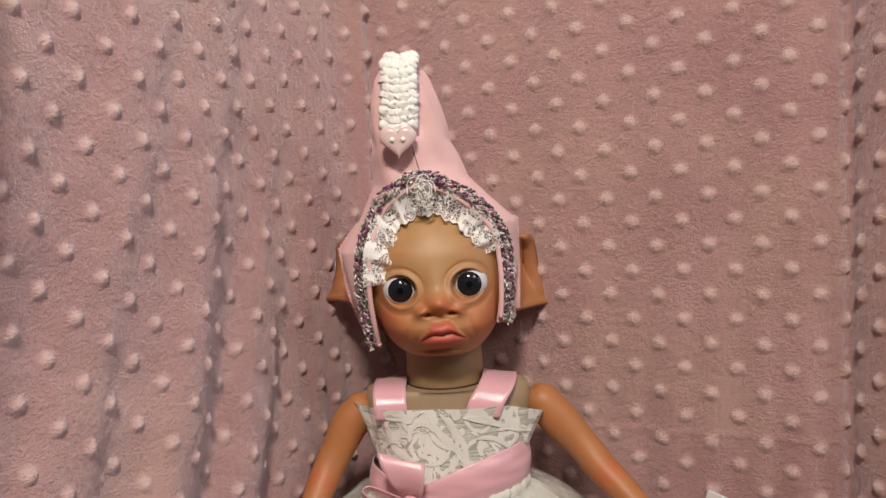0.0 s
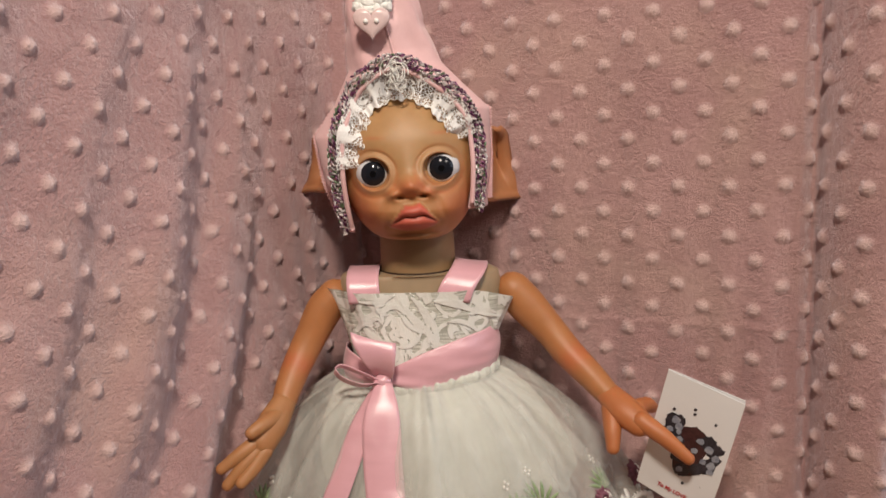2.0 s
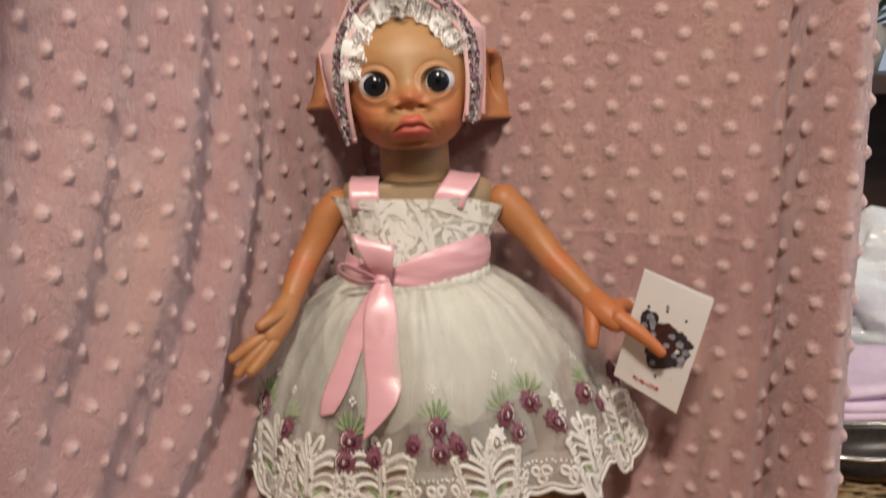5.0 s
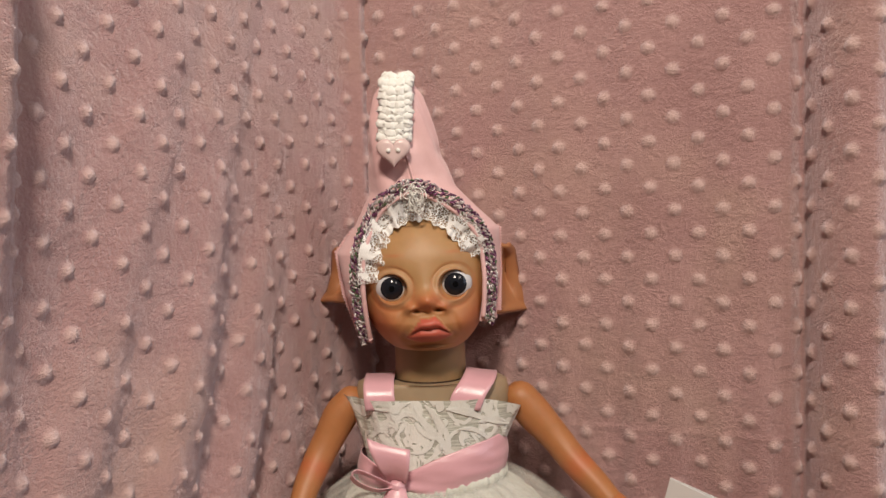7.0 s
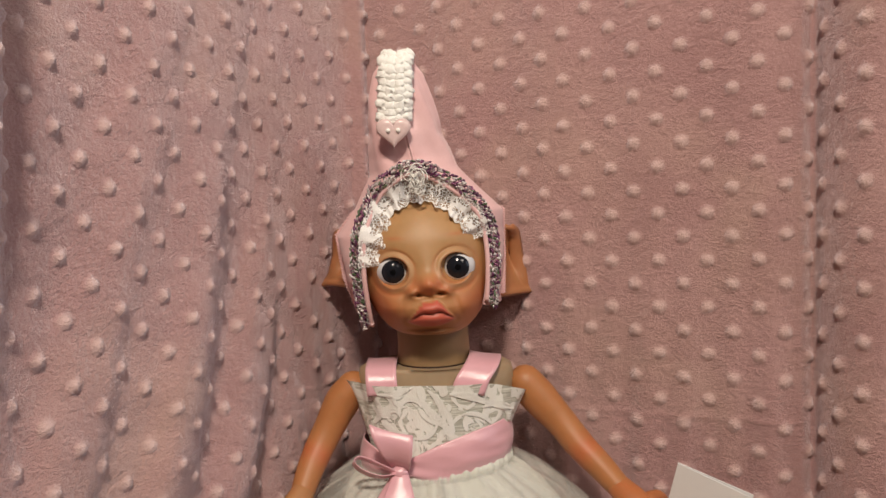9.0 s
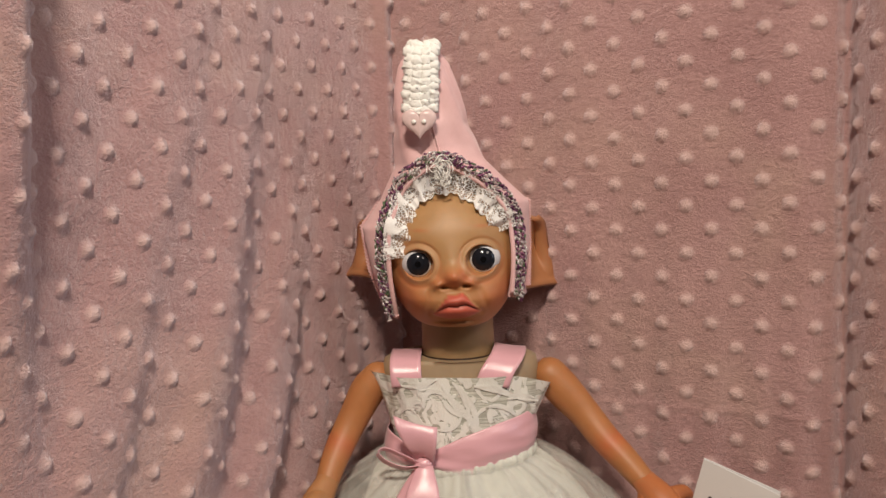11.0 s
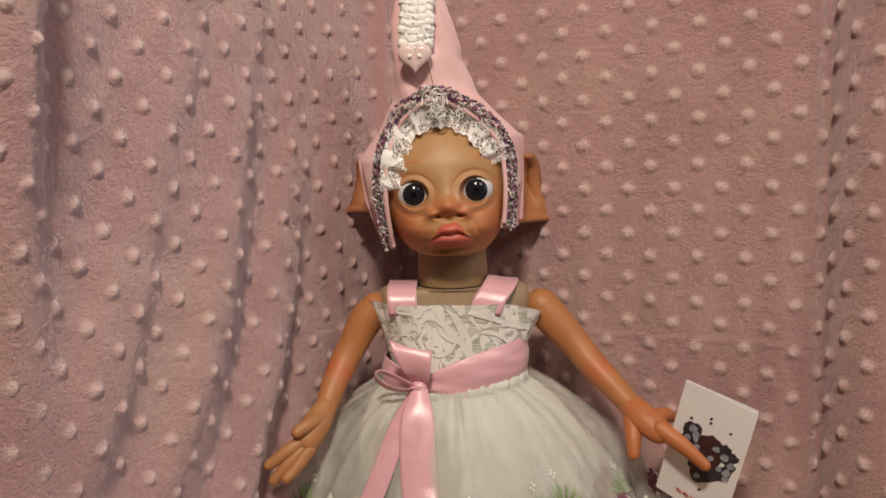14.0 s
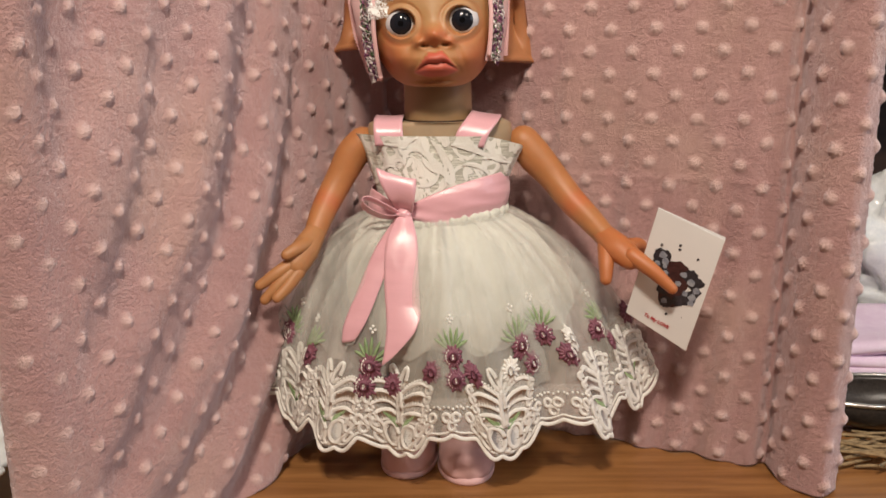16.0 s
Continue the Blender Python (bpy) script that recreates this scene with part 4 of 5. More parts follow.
def ribbon(bm, centres, widths, across, n=30, k=9, arch=0.0):
    """A band of cloth along centres; across is the direction of its width."""
    p = spline([(*c, w) for c, w in zip(centres, widths)], n)
    d = spline([tuple(x) for x in across], n) if len(across) > 1 else np.array([across[0]] * n)
    rows = []
    for i in range(n):
        t = Vector(p[min(i + 1, n - 1)][:3] - p[max(i - 1, 0)][:3]).normalized()
        s = Vector(d[i]).normalized()
        up = t.cross(s).normalized()
        rows.append([Vector(p[i][:3]) + s * float(p[i][3]) * (j / (k - 1) - 0.5) + up * arch * math.cos(math.pi * (j / (k - 1) - 0.5)) for j in range(k)])
    grid(bm, rows)
    return rows


def band(bm, z_mid, width, rx, ry, angles, puff=0.002, k=13, crease=0.0):
    rows = []
    for j in range(k):
        q = j / (k - 1)
        row = []
        for a in angles:
            w, zc = width(a), z_mid(a)
            off = puff * math.sin(math.pi * q) + crease * math.sin(q * 9 + 3 * a) * math.exp(-((a + 0.55) / 0.5) ** 2)
            row.append((WAIST[0] + (rx + off) * math.sin(a), WAIST[1] - (ry + off) * math.cos(a), zc + w * (q - 0.5)))
        rows.append(row)
    grid(bm, rows)


def build_dress():
    d = thing("doll_dress", (0, 0.55, 0.2), "white tulle doll dress with embroidered lace hem and pink satin sash", "dress")

    def add(name, bm, material, label="", smooth=True):
        return under(d, part(name, bm, material, None, label, smooth))

    # skirt: an opaque lining, sheer tulle over it, a second sheer layer behind
    turn = np.linspace(-math.pi, math.pi, 321)
    bm = bmesh.new()
    grid(bm, [[skirt(a, v, 0, (0.74 + 0.12 * (1 - v)) * (1 - v * (0.62 * max(0, -math.sin(a)) + 0.16 * max(0, math.sin(a))))) for a in turn] for v in np.linspace(0, 0.58, 24)])
    add("lining", bm, COTTON, "plain white opaque lining")
    bm = bmesh.new()
    grid(bm, [[skirt(a, v, 0, 0.93) + Vector((0, 0, 0.004)) for a in turn + 0.05] for v in np.linspace(0, 0.95, 30)])
    add("under_tulle", bm, BACK_TULLE, "sheer white tulle underskirt")
    bm = bmesh.new()
    grid(bm, [[skirt(a, v) for a in turn] for v in np.linspace(0, 1.0, 44)])
    add("tulle", bm, TULLE, "sheer white tulle overskirt")

    # loose gathers of tulle that overlap on the slant
    for a0, a1, b0, b1, v1 in ((-1.10, -0.50, -1.30, -0.62, 0.58), (0.02, 0.95, 0.20, 0.62, 0.52), (-0.42, 0.10, -0.30, -0.02, 0.56), (0.75, 1.30, 0.98, 1.55, 0.55),
                               (-0.95, -0.84, -1.25, -0.98, 0.80), (-0.66, -0.57, -0.82, -0.66, 0.72), (-0.02, 0.07, -0.16, 0.02, 0.84), (0.14, 0.22, 0.26, 0.40, 0.70), (0.48, 0.58, 0.40, 0.55, 0.78), (0.96, 1.05, 1.16, 1.34, 0.80), (-1.35, -1.25, -1.60, -1.42, 0.75)):
        bm = bmesh.new()
        grid(bm, [[skirt(a0 + (b0 - a0) * v + (a1 - a0 + (b1 - a1 - b0 + a0) * v) * i / 30, v, 0.0012 + 0.0035 * math.sin(math.pi * i / 30) * v) for i in range(31)] for v in np.linspace(0.0, v1, 24)])
        add("tulle_gather", bm, TULLE, "loose fold of sheer white tulle")

    # lace motifs, line by line on the cloth
    def line(bm, pts, r=0.0006, seg=6, lift=0.0006):
        tube(bm, [(*skirt(a, v, lift + 0.2 * r), 1.35 * r) for a, v in pts], max(len(pts), 2), seg, 0, False, True, 0.28)

    def loop(bm, a0, v0, ra, rv, r=0.0007, tilt=0.0, n=18, lift=0.0006):
        pts = []
        for i in range(n + 1):
            q = 2 * math.pi * i / n
            x, y = ra * math.cos(q), rv * math.sin(q)
            pts.append((a0 + x * math.cos(tilt) - y * math.sin(tilt) * 0.9, v0 + x * math.sin(tilt) * 1.1 + y * math.cos(tilt)))
        line(bm, pts, r, lift=lift)

    bm = bmesh.new()
    grid(bm, [[skirt(a, v, 0.0005) for a in turn] for v in np.linspace(0.80, 1.0, 12)])
    add("lace_ground", bm, HEM_NET, "white net ground of the lace hem")
    border = [(a, 1.0) for a in np.linspace(-math.pi, math.pi, 700)]
    bm = bmesh.new()
    tube(bm, [(*(skirt(a, 0.995 + 0.024 * abs(math.sin(a * 27)), 0.0006)), 0.0017) for a, v in border], 700, 7, 0, False, False, 0.3)
    tube(bm, [(*(skirt(a, 0.968 + 0.020 * abs(math.sin(a * 27)), 0.0006)), 0.0010) for a, v in border], 700, 5, 0, False, False, 0.5)
    add("scalloped_edge", bm, THREAD, "white corded scalloped edge")
    for c in FANS:
        if abs(c) > 1.9:
            continue
        bm = bmesh.new()
        for s in (-1, 1):
            def wing(k, t):
                """Along the k-th band of a wing, from the body out to the drooping tip."""
                return (c + s * (0.012 + (0.150 - 0.012 * k) * t), 0.715 + 0.036 * k - (0.046 - 0.007 * k) * math.sin(math.pi * 0.80 * t) + 0.040 * t**3)

            for k in range(5):
                line(bm, [wing(k, i / 14) for i in range(15)], 0.0013 if k < 4 else 0.0010)
            for i in range(7):
                line(bm, [wing(1, 0.22 + 0.11 * i), wing(2, 0.22 + 0.11 * i)], 0.0009)
                line(bm, [wing(3, 0.30 + 0.10 * i), wing(4, 0.30 + 0.10 * i)], 0.0007)
            # bumpy outer edge of the wing, with fine rays
            for k in range(5):
                p, p1 = wing(k, 1.0), wing(min(k + 1, 4), 1.0)
                loop(bm, p[0] + s * 0.008, (p[1] + p1[1]) / 2 + 0.004, 0.013, 0.019, 0.0012, n=10)
            for i in range(9):
                p = wing(0, 0.16 + 0.10 * i)
                ball(bm, skirt(p[0], p[1] - 0.014, 0.0008), 0.0010, 6, 4)
            loop(bm, c + s * 0.030, 0.640, 0.016, 0.052, 0.0012, s * 0.5)
            loop(bm, c + s * 0.050, 0.915, 0.038, 0.056, 0.0015, s * 0.3)
            for i in range(8):
                w = 0.030 * math.sin(math.pi * (0.14 + 0.1 * i))
                line(bm, [(c + s * 0.050 - w, 0.874 + 0.0115 * i), (c + s * 0.050 + w, 0.874 + 0.0115 * i)], 0.0007)
            loop(bm, c + s * 0.116, 0.905, 0.026, 0.030, 0.0013)
            loop(bm, c + s * 0.108, 0.962, 0.022, 0.020, 0.0011)
        loop(bm, c, 0.775, 0.014, 0.085, 0.0015)
        loop(bm, c, 0.955, 0.016, 0.026, 0.0011)
        for s in (-1, 1):
            web = bmesh.new()
            grid(web, [[skirt(*wing(k, t), 0.0003) for t in np.linspace(0, 1, 13)] for k in range(5)] if s > 0 else [[skirt(2 * c - wing(k, t)[0], wing(k, t)[1], 0.0003) for t in np.linspace(0, 1, 13)] for k in range(5)])
            add("wing_web", web, WEB, "white stitched ground of the wing")
        tagged(add("butterfly_motif", bm, THREAD), "white embroidered butterfly motif", kind="stuff")
        for s in (-1, 1):
            bm = bmesh.new()
            for i in range(7):
                line(bm, [(c + s * (0.022 + 0.009 * i), 0.872 - 0.007 * i), (c + s * (0.040 + 0.009 * i), 0.838 - 0.003 * i)], 0.0010)
            add("leaf", bm, GREEN, "green metallic embroidered leaf")
    for i, a in enumerate(np.arange(-1.65, 1.7, 0.11)):
        if min(abs(a - c) for c in FANS) < 0.13:
            continue
        bm = bmesh.new()
        for da, dv in ((-0.022, 0.90), (0.022, 0.90), (0.0, 0.945)):
            loop(bm, a + da, dv, 0.017, 0.022, 0.0011, n=14)
        for k in range(6):
            ball(bm, skirt(a - 0.05 + 0.02 * k, 0.848 + 0.006 * math.cos(k * 2.1), 0.001), 0.0011, 8, 6)
        add("ring_motif", bm, THREAD)
    # plum rosettes with white hearts, and fans of green leaves
    flowers = ((-1.15, 0.62, 1), (-0.84, 0.64, 0), (-0.42, 0.63, 1), (-0.31, 0.68, 0), (-0.44, 0.73, 1), (0.03, 0.590, 1), (0.035, 0.705, 1), (-0.080, 0.665, 0), (0.130, 0.655, 0),
               (0.43, 0.56, 1), (0.475, 0.67, 1), (0.345, 0.62, 2), (0.58, 0.54, 1), (0.665, 0.64, 1), (0.72, 0.545, 2), (1.05, 0.60, 1), (1.14, 0.68, 0), (1.5, 0.62, 1))
    for a, v, kind in flowers:
        bm = bmesh.new()
        sc = 0.86 if kind else 0.80
        petals = PLUM if kind < 2 else THREAD
        for k in range(16):
            q = 2 * math.pi * k / 16
            rr = 0.056 * sc * (1.0 if k % 2 else 0.82)
            tube(bm, [(*skirt(a + 0.016 * sc * math.cos(q), v + 0.016 * sc * math.sin(q) * 1.3, 0.0014), 0.0019), (*skirt(a + rr * math.cos(q), v + rr * 1.15 * math.sin(q), 0.0012), 0.0013)], 3, 6, 0, True, True)
        loop(bm, a, v, 0.042 * sc, 0.048 * sc, 0.0012)
        fl = add("embroidered_flower", bm, petals, "plum embroidered rosette" if kind < 2 else "white embroidered blossom")
        if kind == 1:
            bm = bmesh.new()
            loop(bm, a, v, 0.031, 0.036, 0.0007, lift=0.0026)
            loop(bm, a, v, 0.014, 0.017, 0.0008, lift=0.0030)
            tube(bm, [(*skirt(a, v - 0.006, 0.0026), 0.0010), (*skirt(a, v + 0.012, 0.0026), 0.0010)], 3, 6)
            under(d, part("flower_centre", bm, THREAD))
        elif kind == 2:
            bm = bmesh.new()
            loop(bm, a, v, 0.012, 0.014, 0.0012)
            under(d, part("flower_centre", bm, PLUM))
    for a, v in ((0.03, 0.535), (0.42, 0.50), (0.58, 0.48), (-0.42, 0.58), (-1.12, 0.56), (-0.84, 0.58), (1.1, 0.54)):
        for k in range(7):
            q = -1.2 + 0.4 * k
            bm = bmesh.new()
            p0, p1 = (a + 0.02 * math.sin(q), v + 0.02), (a + 0.10 * math.sin(q), v - 0.085 * math.cos(q))
            pts = [(p0[0] + (p1[0] - p0[0]) * f, p0[1] + (p1[1] - p0[1]) * f) for f in (0, 0.3, 0.6, 0.85, 1)]
            tube(bm, [(*skirt(x, y, 0.0010), r) for (x, y), r in zip(pts, (0.0005, 0.0012, 0.0014, 0.0010, 0.0003))], 10, 6)
            add("leaf", bm, GREEN, "green metallic embroidered leaf")
        bm = bmesh.new()
        for k in range(4):
            q = 2 * math.pi * k / 4
            ball(bm, skirt(a + 0.012 * math.cos(q), v - 0.12 + 0.014 * math.sin(q), 0.001), 0.0012, 8, 6)
        add("sprig", bm, THREAD)

    # bodice
    bm = bmesh.new()
    rows = []
    for v in np.linspace(0, 1, 26):
        row = []
        for a in turn:
            flare = 0.0050 * (1 - v) ** 3 * (1 + 0.5 * math.sin(7 * a)) + 0.0006 * math.sin(23 * a) * (1 - v) + 0.0060 * (1 - v) * abs(math.sin(a)) ** 6
            rx, ry = 0.0545 - 0.0085 * v + flare, 0.0335 - 0.001 * v + flare * 0.6
            sag = 0.0125 * max(0.0, math.sin(a)) ** 4 * (1 - v)
            c = math.cos(a)
            row.append((-0.004 - 0.002 * v + rx * math.copysign(abs(math.sin(a)) ** 0.85, math.sin(a)), 0.556 - ry * math.copysign(abs(c) ** 0.8, c), 0.2735 - sag - 0.060 * v))
        rows.append(row)
    grid(bm, rows)
    add("bodice", bm, GREY_NET, "greyish white net bodice")
    def on_bodice(x, v, off=0.0012):
        """A point on the front of the bodice at x, v down from its top edge."""
        row = rows[min(max(int(v * 25), 0), 25)]
        front = [p for p in row[81:240]]
        y = float(np.interp(x, [p[0] for p in front], [p[1] for p in front]))
        return Vector((x, y - off, float(np.interp(x, [p[0] for p in front], [p[2] for p in front])) - (v * 25 % 1) * 0.0024))

    def scroll(x, v, ang, length, width, curl):
        bm = bmesh.new()
        cx, cv, pts = x, v, []
        for i in range(15):
            f = i / 14
            half = 0.95 * width * math.sin(math.pi * (0.06 + 0.90 * f)) ** 0.75 / 2
            dx, dv = math.cos(ang), math.sin(ang)
            pts.append([on_bodice(cx - dv * half * s, min(max((cv + dx * half * s / 0.060), 0.015), 0.97), 0.0006) for s in (-1, -0.5, 0, 0.5, 1)])
            cx, cv = cx + dx * length / 14, cv + dv * length / 14 / 0.060
            ang += curl / 14
        grid(bm, pts)
        add("lace_scroll", bm, STITCH, "close-stitched white lace scroll")

    rnd = random.Random(11)
    for x, v, ang, length, width, curl in ((-0.046, 0.10, 0.1, 0.030, 0.0080, -0.9), (-0.030, 0.34, -1.9, 0.026, 0.0065, 3.4), (-0.044, 0.42, 1.0, 0.022, 0.0070, -1.2), (-0.018, 0.06, 1.2, 0.040, 0.0085, -0.7),
                                           (-0.008, 0.12, 0.7, 0.038, 0.0070, 1.1), (0.004, 0.10, 0.1, 0.030, 0.0085, 0.5), (0.028, 0.20, 0.4, 0.022, 0.0080, -0.5), (0.012, 0.36, -0.2, 0.026, 0.0060, 1.3),
                                           (-0.002, 0.42, 1.3, 0.028, 0.0070, -1.4), (-0.022, 0.62, 0.2, 0.022, 0.0060, -1.6), (0.018, 0.52, 0.9, 0.020, 0.0060, -2.0), (-0.050, 0.24, 1.2, 0.018, 0.0060, -1.6),
                                           (0.036, 0.10, 1.6, 0.016, 0.0060, 1.5), (-0.034, 0.08, 1.9, 0.016, 0.0055, -2.2), (0.006, 0.74, 0.1, 0.020, 0.0050, 0.8)):
        scroll(x, v, ang, length, 0.62 * width, curl)
        scroll(x + rnd.uniform(-0.012, 0.012), min(max(v + rnd.uniform(-0.15, 0.2), 0.05), 0.8), ang + rnd.uniform(-1.2, 1.2), 0.7 * length, 0.55 * width, -1.3 * curl)
    # ribbon straps over the shoulders
    for c, w, s in (([(-0.0420, 0.5262, 0.266), (-0.0428, 0.5262, 0.276), (-0.0432, 0.533, 0.2838), (-0.0430, 0.548, 0.2865), (-0.0430, 0.566, 0.2850), (-0.042, 0.588, 0.274)], 0.0215, (1, 0, 0.0)),
                    ([(0.0165, 0.5235, 0.266), (0.0205, 0.5240, 0.276), (0.0275, 0.532, 0.2848), (0.0310, 0.548, 0.2880), (0.0310, 0.566, 0.2860), (0.028, 0.588, 0.274)], 0.0230, (1, 0, -0.16))):
        bm = bmesh.new()
        ribbon(bm, c, [w] * 6, [s], 36, 9, 0.0006)
        solid(bm, 0.0006)
        add("strap", bm, SATIN, "pink satin ribbon strap")
    # waist frill and sash
    bm = bmesh.new()
    band(bm, lambda a: 0.2105 + 0.004 * math.sin(a), lambda a: 0.008 + 0.0007 * math.sin(23 * a) + 0.0005 * math.sin(61 * a), 0.0535, 0.0405, np.linspace(-math.pi, math.pi, 400), 0.0016 , 7)
    for v in bm.verts:
        a = math.atan2(v.co.x - WAIST[0], WAIST[1] - v.co.y)
        k = 0.0005 * math.sin(31 * a) + 0.0004 * math.sin(53 * a + 2 * math.sin(5 * a))
        v.co.x += k * math.sin(a)
        v.co.y -= k * math.cos(a)
    add("waist_frill", bm, COTTON)
    bm = bmesh.new()

    def sash_w(a):
        return 0.0300 - 0.0175 * math.exp(-((a + 0.52) / 0.42) ** 2)

    def sash_z(a):
        return 0.2165 + 0.0140 / (1 + math.exp(-(a - 0.25) / 0.28)) - 0.0005

    band(bm, sash_z, sash_w, 0.0530, 0.0400, np.linspace(-math.pi, math.pi, 220), 0.0030, 25, 0.0017)
    for v in bm.verts:
        v.co.y -= 0.0010 * noise.noise(Vector((v.co.x * 45, 0, v.co.z * 160)))
    solid(bm, 0.0007)
    add("sash", bm, SATIN, "pink satin waist sash")
    bm = bmesh.new()
    # bow: an upright loop, a side loop, two tails and the knot
    ribbon(bm, [(-0.0315, 0.5105, 0.2185), (-0.0330, 0.5010, 0.2290), (-0.0350, 0.4985, 0.2415), (-0.0358, 0.5030, 0.2490), (-0.0350, 0.5090, 0.2420), (-0.0330, 0.5135, 0.2290), (-0.0315, 0.5135, 0.2190)],
           [0.0125, 0.0200, 0.0275, 0.0300, 0.0275, 0.0190, 0.0120], [(1, 0, -0.30)], 44, 11, 0.0014)
    solid(bm, 0.0005)
    add("bow_loop", bm, SATIN, "upright pink satin bow loop")
    bm = bmesh.new()
    ribbon(bm, [(-0.0330, 0.5080, 0.2160), (-0.0450, 0.5040, 0.2165), (-0.0570, 0.5020, 0.2220), (-0.0622, 0.5020, 0.2285), (-0.0580, 0.5030, 0.2310), (-0.0460, 0.5050, 0.2255), (-0.0340, 0.5085, 0.2185)],
           [0.0050, 0.0085, 0.0105, 0.0105, 0.0105, 0.0085, 0.0050], [(0.20, -0.80, 0.50)], 44, 9, 0.0008)
    solid(bm, 0.0005)
    add("bow_loop", bm, SATIN, "small sideways pink satin bow loop")
    bm = bmesh.new()
    rows = ribbon(bm, [(-0.0310, 0.5075, 0.2160), (-0.0325, 0.4960, 0.2000), (-0.0325, 0.4850, 0.1720), (-0.0310, 0.4740, 0.1420), (-0.0330, 0.4690, 0.1250), (-0.0350, 0.4670, 0.1150)],
                  [0.0110, 0.0225, 0.0250, 0.0245, 0.0240, 0.0240], [(1, 0, 0.0), (1, 0.02, 0.05), (1, -0.05, 0.0), (1, 0.10, 0.0)], 50, 13, 0.0016)
    bm.verts.ensure_lookup_table()
    for i in range(30, 50):
        for j in range(13):
            v = bm.verts[i * 13 + j]
            v.co.z += (i - 30) / 19 * 0.024 * (j / 12) ** 1.2
    solid(bm, 0.0005)
    add("bow_tail", bm, SATIN, "long pink satin ribbon tail cut on the slant")
    bm = bmesh.new()
    ribbon(bm, [(-0.0335, 0.5100, 0.2150), (-0.0440, 0.4980, 0.1960), (-0.0560, 0.4880, 0.1680), (-0.0670, 0.4800, 0.1420), (-0.0720, 0.4780, 0.1290)],
           [0.0090, 0.0170, 0.0185, 0.0180, 0.0100], [(1, -0.25, 0.25)], 40, 11, 0.0012)
    solid(bm, 0.0005)
    add("bow_tail", bm, SATIN, "short pink satin ribbon tail")
    bm = bmesh.new()
    ball(bm, (-0.0318, 0.5095, 0.2172), 0.0062, 18, 12, 0, (1.0, 0.75, 0.75))
    for v in bm.verts:
        v.co.x += 0.0006 * math.sin(v.co.z * 2600)
        v.co.y += 0.0005 * math.sin(v.co.z * 2100 + v.co.x * 900)
    add("bow_knot", bm, SATIN)


build_dress()


